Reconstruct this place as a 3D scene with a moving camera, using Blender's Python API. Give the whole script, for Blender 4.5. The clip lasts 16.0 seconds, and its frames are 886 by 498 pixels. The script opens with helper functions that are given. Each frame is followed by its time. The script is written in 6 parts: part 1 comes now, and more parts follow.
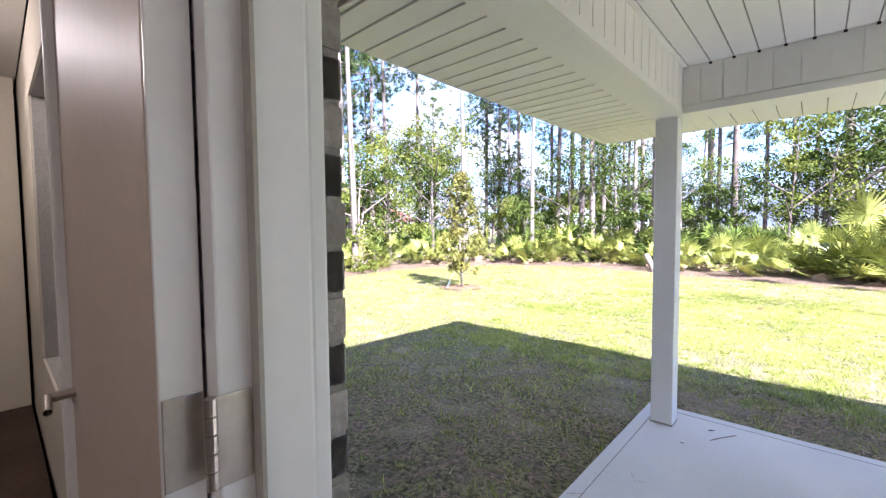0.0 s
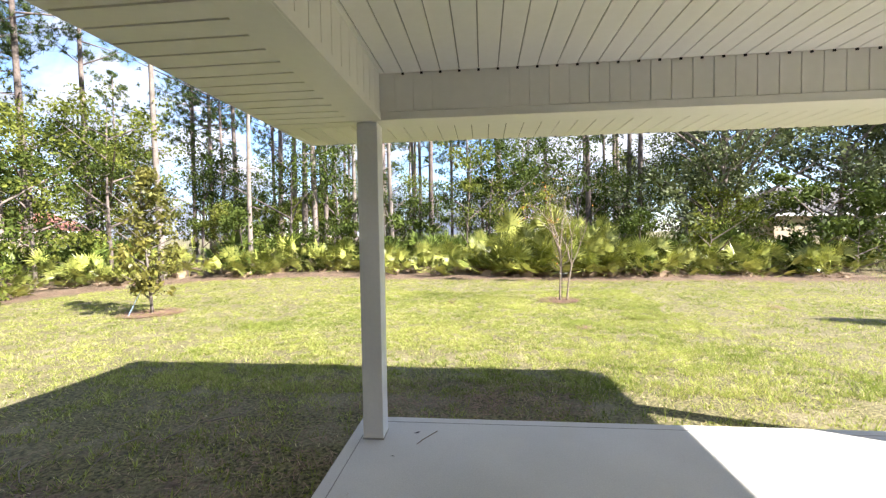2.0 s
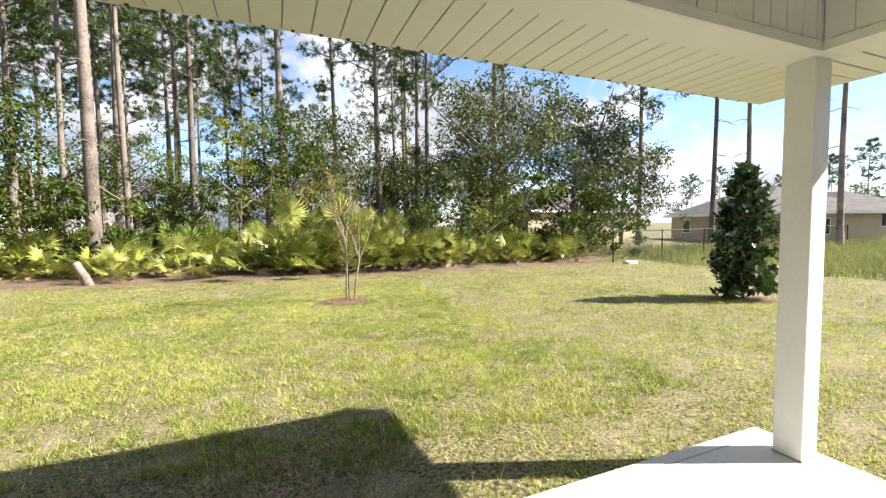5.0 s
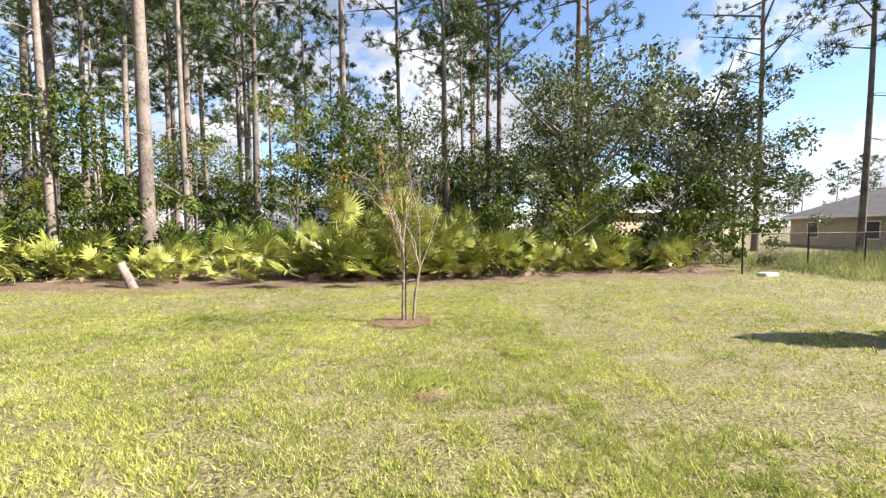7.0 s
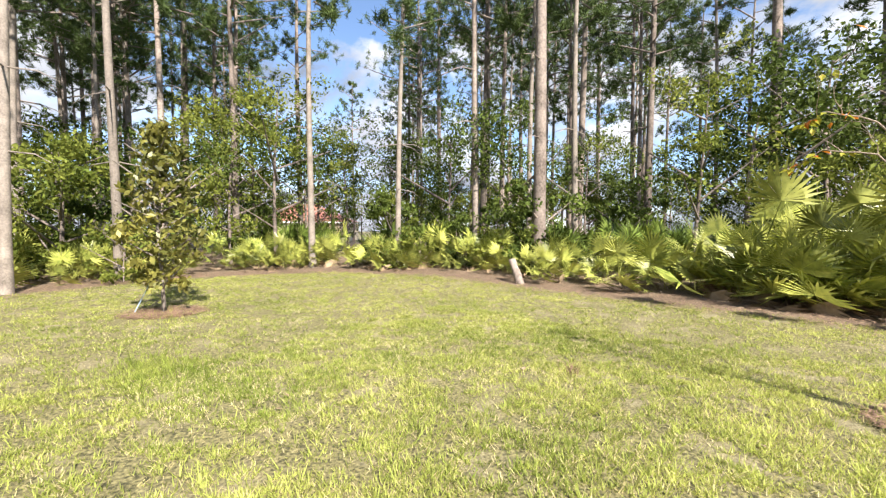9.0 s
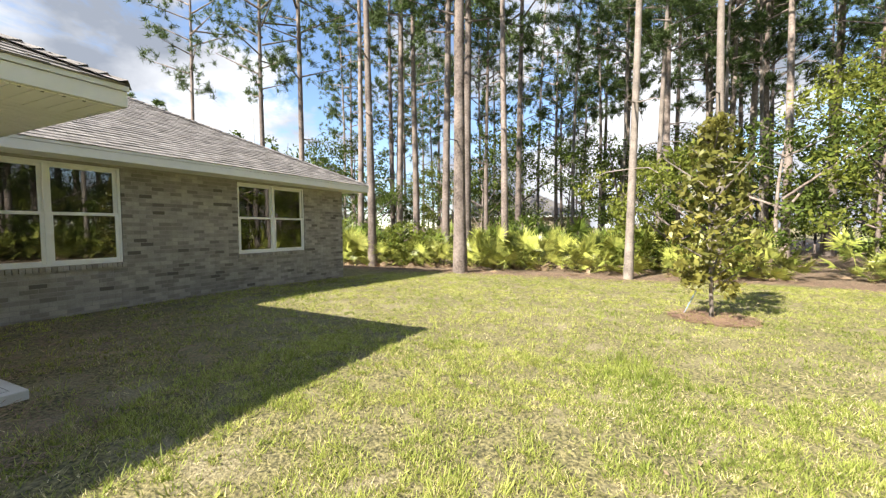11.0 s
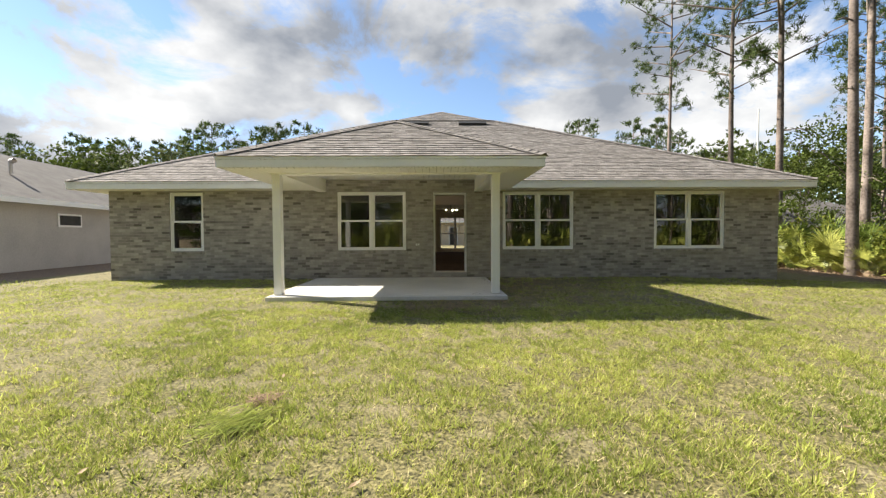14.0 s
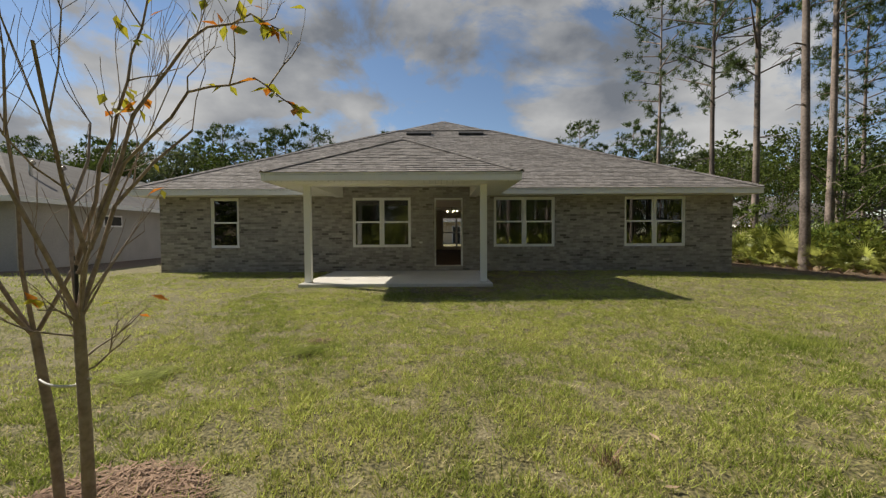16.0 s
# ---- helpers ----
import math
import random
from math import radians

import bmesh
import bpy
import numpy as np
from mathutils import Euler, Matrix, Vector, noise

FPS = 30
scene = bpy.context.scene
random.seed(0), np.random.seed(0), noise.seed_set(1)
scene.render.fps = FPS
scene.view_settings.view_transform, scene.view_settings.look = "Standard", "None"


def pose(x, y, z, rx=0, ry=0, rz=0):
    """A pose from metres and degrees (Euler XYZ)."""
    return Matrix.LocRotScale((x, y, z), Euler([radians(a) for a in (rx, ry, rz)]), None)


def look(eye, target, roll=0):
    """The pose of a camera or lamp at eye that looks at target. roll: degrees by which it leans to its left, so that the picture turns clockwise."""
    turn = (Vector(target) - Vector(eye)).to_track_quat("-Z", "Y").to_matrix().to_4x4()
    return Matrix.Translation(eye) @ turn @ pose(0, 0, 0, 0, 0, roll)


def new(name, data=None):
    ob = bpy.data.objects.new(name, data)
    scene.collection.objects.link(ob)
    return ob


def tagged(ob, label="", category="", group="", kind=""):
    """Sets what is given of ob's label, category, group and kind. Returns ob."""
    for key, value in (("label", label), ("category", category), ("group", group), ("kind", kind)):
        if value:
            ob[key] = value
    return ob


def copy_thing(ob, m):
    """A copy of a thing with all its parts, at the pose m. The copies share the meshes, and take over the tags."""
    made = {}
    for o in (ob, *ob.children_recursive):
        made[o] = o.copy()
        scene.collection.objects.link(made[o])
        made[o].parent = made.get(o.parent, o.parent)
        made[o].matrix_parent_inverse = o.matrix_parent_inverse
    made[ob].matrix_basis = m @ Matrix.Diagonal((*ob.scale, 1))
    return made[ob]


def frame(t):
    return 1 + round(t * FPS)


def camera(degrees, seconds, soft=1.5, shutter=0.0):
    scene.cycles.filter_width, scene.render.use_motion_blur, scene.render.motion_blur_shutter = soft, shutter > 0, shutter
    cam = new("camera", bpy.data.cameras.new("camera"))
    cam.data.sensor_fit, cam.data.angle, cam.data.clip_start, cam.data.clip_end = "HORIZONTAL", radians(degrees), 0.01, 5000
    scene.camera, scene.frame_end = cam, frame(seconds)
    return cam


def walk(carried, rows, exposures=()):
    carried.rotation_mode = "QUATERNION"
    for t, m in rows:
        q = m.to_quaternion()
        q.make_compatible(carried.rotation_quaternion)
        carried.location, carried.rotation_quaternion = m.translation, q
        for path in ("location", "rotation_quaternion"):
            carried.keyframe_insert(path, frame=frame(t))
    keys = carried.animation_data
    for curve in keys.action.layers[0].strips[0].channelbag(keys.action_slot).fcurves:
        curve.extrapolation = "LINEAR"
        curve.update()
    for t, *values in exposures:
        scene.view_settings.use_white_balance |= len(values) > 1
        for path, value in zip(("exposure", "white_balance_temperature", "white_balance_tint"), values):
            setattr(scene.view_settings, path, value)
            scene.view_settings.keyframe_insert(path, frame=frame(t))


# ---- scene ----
cam = camera(94.4, 16.0, soft=1.3)
PATH = [
    (0, (0.363, 0.344, 1.316), (1.710, -1.132, 1.216), -0.46),
    (0.5, (0.457, 0.127, 1.340), (1.651, -1.475, 1.250), -0.46),
    (1, (0.430, -0.091, 1.312), (1.349, -1.866, 1.239), -0.62),
    (1.5, (0.401, -0.118, 1.319), (0.974, -2.033, 1.245), -0.73),
    (2, (0.387, -0.127, 1.310), (0.583, -2.116, 1.238), -0.89),
    (2.5, (0.344, -0.155, 1.323), (0.209, -2.149, 1.239), -0.79),
    (3, (0.328, -0.250, 1.340), (-0.088, -2.203, 1.240), -0.75),
    (3.5, (0.240, -0.376, 1.281), (-0.380, -2.274, 1.174), -0.85),
    (4, (0.140, -0.710, 1.219), (-0.617, -2.558, 1.103), -0.73),
    (6.5, (-0.546, -3.304, 1.218), (-1.274, -5.162, 1.100), -0.76),
    (7, (-0.633, -3.918, 1.131), (-1.087, -5.863, 1.031), -0.44),
    (7.5, (-0.629, -4.491, 1.065), (-0.739, -6.486, 0.973), -0.15),
    (8, (-0.558, -4.966, 1.033), (-0.283, -6.945, 0.945), 0.10),
    (10.5, (-0.067, -7.327, 1.103), (1.923, -7.154, 1.002), -0.15),
    (11, (-0.058, -7.600, 1.110), (1.738, -6.726, 1.008), -0.20),
    (11.5, (-0.022, -8.052, 1.077), (1.369, -6.617, 0.986), -0.29),
    (12, (0.029, -8.625, 1.033), (0.931, -6.842, 0.952), -0.33),
    (12.5, (0.077, -9.128, 0.979), (0.573, -7.192, 0.910), -0.36),
    (13, (0.094, -9.699, 0.949), (0.307, -7.711, 0.886), -0.26),
    (13.5, (0.068, -10.183, 0.961), (0.149, -8.185, 0.894), -0.21),
    (14, (0.064, -10.690, 0.963), (0.098, -8.692, 0.895), -0.30),
    (14.5, (0.095, -11.130, 0.944), (0.118, -9.131, 0.876), -0.38),
    (15, (0.140, -11.610, 0.958), (0.157, -9.611, 0.888), -0.32),
    (15.5, (0.178, -12.073, 0.977), (0.194, -10.074, 0.905), -0.30),
    (16, (0.189, -12.491, 0.978), (0.200, -10.492, 0.904), -0.28),
]
walk(cam, [(t, look(eye, target, roll)) for t, eye, target, roll in PATH],
     exposures=[(0.0, 2.72, 5400, 25), (0.6, 2.35, 5600, 23), (1.5, 2.08, 6050, 18), (3.5, 1.82, 6300, 12), (4.2, 1.75, 6400, 12), (6.5, 1.64, 6550, 14), (8.0, 1.64, 6450, 13), (10.4, 1.6, 6600, 11), (11.0, 1.72, 6600, 11), (11.5, 1.85, 6700, 10), (12.0, 1.72, 6750, 10), (13.0, 1.5, 6850, 10), (14.0, 1.4, 6850, 10), (15.5, 1.3, 6850, 10), (15.8, 0.9, 6850, 10), (16.0, 0.4, 6850, 10)])

# ---- world and sun ----
SUN_TO = Vector((-2.95, 1.25, 2.62)).normalized()
world = bpy.data.worlds.new("sky")
scene.world = world
world.use_nodes = True
wn, wl = world.node_tree.nodes, world.node_tree.links
wn.clear()
w_out, w_bg = wn.new("ShaderNodeOutputWorld"), wn.new("ShaderNodeBackground")
w_sky = wn.new("ShaderNodeTexSky")
w_sky.sky_type, w_sky.sun_disc = "NISHITA", False
w_sky.sun_elevation = math.asin(SUN_TO.z)
w_sky.sun_rotation = math.atan2(SUN_TO.x, SUN_TO.y)
w_sky.air_density, w_sky.dust_density, w_sky.ozone_density = 0.9, 0.05, 2.5
w_geo, w_map = wn.new("ShaderNodeTexCoord"), wn.new("ShaderNodeMapping")
w_map.inputs["Scale"].default_value = (1.0, 1.0, 1.7)
w_map.inputs["Location"].default_value = (0.35, 0.1, 0.2)
w_cloud, w_fine = wn.new("ShaderNodeTexNoise"), wn.new("ShaderNodeTexNoise")
w_cloud.inputs["Scale"].default_value, w_cloud.inputs["Detail"].default_value, w_cloud.inputs["Roughness"].default_value = 2.5, 12.0, 0.62
w_cloud.inputs["Distortion"].default_value = 0.35
w_fine.inputs["Scale"].default_value, w_fine.inputs["Detail"].default_value = 3.7, 6.0
w_ramp, w_shade = wn.new("ShaderNodeValToRGB"), wn.new("ShaderNodeValToRGB")
w_ramp.color_ramp.elements[0].position, w_ramp.color_ramp.elements[1].position = 0.455, 0.545
w_shade.color_ramp.elements[0].position, w_shade.color_ramp.elements[1].position = 0.36, 0.64
w_shade.color_ramp.elements[0].color, w_shade.color_ramp.elements[1].color = (1.5, 1.7, 2.05, 1), (4.6, 4.75, 4.95, 1)
w_mix = wn.new("ShaderNodeMix")
w_mix.data_type = "RGBA"
wl.new(w_geo.outputs["Generated"], w_map.inputs["Vector"])
wl.new(w_map.outputs[0], w_cloud.inputs["Vector"])
wl.new(w_map.outputs[0], w_fine.inputs["Vector"])
wl.new(w_cloud.outputs["Fac"], w_ramp.inputs["Fac"])
wl.new(w_fine.outputs["Fac"], w_shade.inputs["Fac"])
wl.new(w_ramp.outputs["Color"], w_mix.inputs["Factor"])
wl.new(w_sky.outputs["Color"], w_mix.inputs["A"])
wl.new(w_shade.outputs["Color"], w_mix.inputs["B"])
wl.new(w_mix.outputs["Result"], w_bg.inputs["Color"])
w_bg.inputs["Strength"].default_value = 0.086
wl.new(w_bg.outputs[0], w_out.inputs[0])
sun = new("sun", bpy.data.lights.new("sun", "SUN"))
sun.data.energy, sun.data.angle, sun.data.color = 4.3, radians(0.55), (1.0, 0.93, 0.80)
sun.matrix_world = look(SUN_TO * 50, (0, 0, 0))

# ---- materials ----


def material(name, low, high, rough=0.6, fine=40.0, coarse=3.0, bump=0.15, metal=0.0, vary="", spread=0.25, through_light=0.0, spec=0.4, accent=0.0):
    """Colours from low to high by noise at two scales; vary: 'object' or 'island' adds a random brightness to each piece."""
    m = bpy.data.materials.new(name)
    m.use_nodes = True
    n, l = m.node_tree.nodes, m.node_tree.links
    b = n["Principled BSDF"]
    co, a, c = n.new("ShaderNodeTexCoord"), n.new("ShaderNodeTexNoise"), n.new("ShaderNodeTexNoise")
    geo = n.new("ShaderNodeNewGeometry")
    for tex, scale in ((a, fine), (c, coarse)):
        tex.inputs["Scale"].default_value, tex.inputs["Detail"].default_value = scale, 6.0
        l.new(geo.outputs["Position"], tex.inputs["Vector"])
    add = n.new("ShaderNodeMath")
    add.operation = "MULTIPLY_ADD"
    l.new(a.outputs["Fac"], add.inputs[0])
    add.inputs[1].default_value = 0.45
    half = n.new("ShaderNodeMath")
    half.operation = "MULTIPLY"
    l.new(c.outputs["Fac"], half.inputs[0])
    half.inputs[1].default_value = 0.55
    l.new(half.outputs[0], add.inputs[2])
    ramp = n.new("ShaderNodeValToRGB")
    ramp.color_ramp.elements[0].position, ramp.color_ramp.elements[1].position = 0.33, 0.67
    ramp.color_ramp.elements[0].color, ramp.color_ramp.elements[1].color = (*low, 1), (*high, 1)
    l.new(add.outputs[0], ramp.inputs["Fac"])
    colour = ramp.outputs["Color"]
    if vary:
        src = n.new("ShaderNodeObjectInfo").outputs["Random"] if vary == "object" else geo.outputs["Random Per Island"]
        hsv, rng = n.new("ShaderNodeHueSaturation"), n.new("ShaderNodeMapRange")
        rng.inputs["To Min"].default_value, rng.inputs["To Max"].default_value = 1 - spread, 1 + spread
        l.new(src, rng.inputs["Value"])
        if accent:
            fold = n.new("ShaderNodeMath")
            fold.operation = "FRACT"
            times = n.new("ShaderNodeMath")
            times.operation = "MULTIPLY"
            times.inputs[1].default_value = 37.3
            l.new(src, times.inputs[0])
            l.new(times.outputs[0], fold.inputs[0])
            less = n.new("ShaderNodeMath")
            less.operation = "LESS_THAN"
            less.inputs[1].default_value = accent
            l.new(fold.outputs[0], less.inputs[0])
            dark = n.new("ShaderNodeMix")
            dark.data_type = "RGBA"
            dark.inputs["B"].default_value = (0.185, 0.166, 0.15, 1)
            l.new(less.outputs[0], dark.inputs["Factor"])
            l.new(colour, dark.inputs["A"])
            colour = dark.outputs["Result"]
        l.new(rng.outputs["Result"], hsv.inputs["Value"])
        l.new(colour, hsv.inputs["Color"])
        colour = hsv.outputs["Color"]
    l.new(colour, b.inputs["Base Color"])
    b.inputs["Roughness"].default_value, b.inputs["Metallic"].default_value = rough, metal
    b.inputs["Specular IOR Level"].default_value = spec
    if bump:
        bp = n.new("ShaderNodeBump")
        bp.inputs["Strength"].default_value, bp.inputs["Distance"].default_value = bump, 0.01
        l.new(a.outputs["Fac"], bp.inputs["Height"])
        l.new(bp.outputs[0], b.inputs["Normal"])
    if through_light:
        tr, mx = n.new("ShaderNodeBsdfTranslucent"), n.new("ShaderNodeMixShader")
        l.new(colour, tr.inputs["Color"])
        mx.inputs[0].default_value = through_light
        l.new(b.outputs[0], mx.inputs[1])
        l.new(tr.outputs[0], mx.inputs[2])
        l.new(mx.outputs[0], n["Material Output"].inputs[0])
    return m


M_BRICK = material("brick_clay", (0.25, 0.23, 0.207), (0.43, 0.398, 0.36), 0.9, 60, 5, 0.6, vary="object", spread=0.2, accent=0.04)
M_BRICK_ROW = material("brick_clay_row", (0.25, 0.23, 0.207), (0.43, 0.398, 0.36), 0.9, 60, 5, 0.6, vary="island", spread=0.3, accent=0.08)
M_MORTAR = material("mortar", (0.30, 0.282, 0.258), (0.42, 0.398, 0.368), 0.95, 90, 4, 0.5)
M_SHINGLE = material("asphalt_shingle", (0.145, 0.136, 0.132), (0.36, 0.335, 0.322), 0.95, 160, 6, 0.6, vary="island", spread=0.22)
M_ROOF_BASE = material("roof_felt", (0.05, 0.045, 0.045), (0.09, 0.08, 0.08), 0.95)
M_VINYL = material("vinyl_soffit", (0.86, 0.845, 0.785), (0.91, 0.895, 0.84), 0.45, 20, 0.8, 0.04)
# shade of the soffit grooves as a darker colour; plain grey on small fittings
M_GROOVE = material("groove_shade_and_grey", (0.36, 0.34, 0.30), (0.46, 0.44, 0.39), 0.7)
M_FASCIA = material("fascia_aluminium", (0.80, 0.81, 0.81), (0.87, 0.87, 0.87), 0.4, 14, 0.9, 0.03)
M_POST = material("painted_post", (0.80, 0.80, 0.79), (0.87, 0.87, 0.86), 0.45, 40, 1.5, 0.05)
M_CONCRETE = material("concrete_slab", (0.60, 0.585, 0.555), (0.75, 0.735, 0.705), 0.85, 120, 1.4, 0.25)
M_FRAME = material("window_vinyl", (0.82, 0.82, 0.81), (0.88, 0.88, 0.87), 0.35, 30, 1, 0.02)
M_DOOR = material("door_paint", (0.56, 0.47, 0.39), (0.62, 0.53, 0.45), 0.5, 30, 1, 0.04)
M_INNER = material("interior_paint", (0.55, 0.50, 0.40), (0.62, 0.57, 0.47), 0.8, 60, 1, 0.06)
M_INNER_CEIL = material("interior_ceiling", (0.62, 0.60, 0.56), (0.70, 0.68, 0.64), 0.9, 120, 1, 0.2)
M_CARPET = material("interior_floor", (0.05, 0.034, 0.025), (0.09, 0.063, 0.047), 0.95, 50, 2, 0.2, spec=0.05)
M_STEEL = material("satin_nickel", (0.52, 0.47, 0.42), (0.62, 0.57, 0.52), 0.38, 80, 4, 0.05, metal=0.85)
M_DARK = material("dark_metal", (0.02, 0.02, 0.02), (0.05, 0.05, 0.05), 0.5, metal=0.4)
M_WHITE = material("white_plastic", (0.72, 0.72, 0.70), (0.80, 0.80, 0.78), 0.4)
M_BARK = material("pine_bark", (0.075, 0.058, 0.05), (0.33, 0.275, 0.245), 0.95, 14, 1.5, 0.9, vary="object", spread=0.3)
M_BARK_PALE = material("pale_bark", (0.12, 0.102, 0.088), (0.33, 0.285, 0.25), 0.9, 25, 3, 0.5, vary="object", spread=0.15)
M_TWIG = material("crape_bark", (0.17, 0.13, 0.1), (0.42, 0.34, 0.27), 0.75, 40, 8, 0.4)
M_NEEDLE = material("pine_needles", (0.032, 0.062, 0.016), (0.115, 0.165, 0.042), 0.7, 5, 0.7, 0, vary="island", spread=0.4, through_light=0.25)
M_LEAF = material("broad_leaves", (0.03, 0.055, 0.011), (0.13, 0.17, 0.034), 0.7, 4, 0.5, 0, vary="island", spread=0.45, through_light=0.25, spec=0.15)
M_LEAF_OAK = material("oak_leaves", (0.05, 0.072, 0.028), (0.2, 0.23, 0.095), 0.5, 4, 0.6, 0, vary="island", spread=0.55, through_light=0.2, spec=0.25)
M_LEAF_YOUNG = material("yellow_green_leaves", (0.09, 0.13, 0.022), (0.27, 0.29, 0.06), 0.7, 4, 0.5, 0, vary="island", spread=0.4, through_light=0.4, spec=0.15)
M_MAGNOLIA = material("magnolia_leaves", (0.025, 0.055, 0.015), (0.07, 0.12, 0.03), 0.22, 9, 1.5, 0, vary="island", spread=0.5, through_light=0.15, spec=0.6)
M_RUSTY = material("rusty_leaves", (0.085, 0.1, 0.025), (0.28, 0.255, 0.06), 0.4, 6, 1.2, 0, vary="island", spread=0.5, through_light=0.3)
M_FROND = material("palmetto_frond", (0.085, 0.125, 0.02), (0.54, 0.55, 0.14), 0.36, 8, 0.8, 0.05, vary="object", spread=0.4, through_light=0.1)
# darker copy of the frond colour, painting shaded gaps behind the front row
M_FROND_SHADE = material("palmetto_thicket", (0.05, 0.09, 0.016), (0.24, 0.31, 0.06), 0.38, 8, 0.8, 0.05, vary="island", spread=0.5, through_light=0.2)
M_DRY = material("dry_frond", (0.22, 0.15, 0.09), (0.42, 0.32, 0.22), 0.85, 14, 2, 0.1, vary="object", spread=0.3)
M_STRAW = material("pine_straw", (0.16, 0.095, 0.065), (0.44, 0.30, 0.21), 0.9, 30, 3, 0.3, vary="island", spread=0.4)
M_MULCH = material("bark_mulch", (0.12, 0.07, 0.045), (0.36, 0.23, 0.15), 0.95, 35, 5, 0.8)
M_BLADE = material("lawn_blades", (0.165, 0.235, 0.03), (0.585, 0.61, 0.175), 0.6, 9, 0.6, 0, vary="island", spread=0.45, through_light=0.5, spec=0.25)
M_BLADE_DRY = material("dry_blades", (0.47, 0.40, 0.19), (0.82, 0.73, 0.45), 0.75, 9, 0.9, 0, vary="island", spread=0.35, through_light=0.42, spec=0.2)
M_TALL = material("tall_grass", (0.11, 0.15, 0.035), (0.36, 0.36, 0.14), 0.6, 6, 0.6, 0, vary="island", spread=0.35, through_light=0.35)
M_STUCCO = material("stucco", (0.42, 0.35, 0.25), (0.50, 0.43, 0.32), 0.9, 30, 1, 0.2)
M_BLOCK = material("grey_render", (0.40, 0.38, 0.36), (0.52, 0.50, 0.47), 0.9, 20, 1, 0.2)
M_FAR_ROOF = material("grey_shingle_roof", (0.09, 0.086, 0.088), (0.17, 0.163, 0.16), 0.95, 30, 2, 0.4)
M_RED_ROOF = material("red_shingle_roof", (0.30, 0.12, 0.09), (0.44, 0.20, 0.15), 0.9, 30, 2, 0.4)
M_ORANGE = material("orange_leaf", (0.55, 0.16, 0.02), (0.70, 0.30, 0.04), 0.5, 20, 5, 0, through_light=0.4)
M_YELLOW = material("yellow_green_leaf", (0.30, 0.34, 0.03), (0.50, 0.42, 0.05), 0.5, 20, 5, 0, through_light=0.45)


def lamp_material(name, colour, strength):
    m = bpy.data.materials.new(name)
    m.use_nodes = True
    b = m.node_tree.nodes["Principled BSDF"]
    b.inputs["Emission Color"].default_value, b.inputs["Emission Strength"].default_value = (*colour, 1), strength
    return m


M_BULB = lamp_material("glowing_bulb", (1.0, 0.86, 0.66), 14.0)


def glass_material():
    """Window glass: clear, with the mirror of its front face."""
    m = bpy.data.materials.new("window_glass")
    m.use_nodes = True
    n, l = m.node_tree.nodes, m.node_tree.links
    n.remove(n["Principled BSDF"])
    clear, gloss, mx, fr = n.new("ShaderNodeBsdfTransparent"), n.new("ShaderNodeBsdfGlossy"), n.new("ShaderNodeMixShader"), n.new("ShaderNodeFresnel")
    clear.inputs[0].default_value = (0.30, 0.34, 0.32, 1)
    gloss.inputs["Roughness"].default_value = 0.01
    fr.inputs["IOR"].default_value = 2.25
    l.new(fr.outputs[0], mx.inputs[0])
    l.new(clear.outputs[0], mx.inputs[1])
    l.new(gloss.outputs[0], mx.inputs[2])
    l.new(mx.outputs[0], n["Material Output"].inputs[0])
    return m


M_GLASS = glass_material()


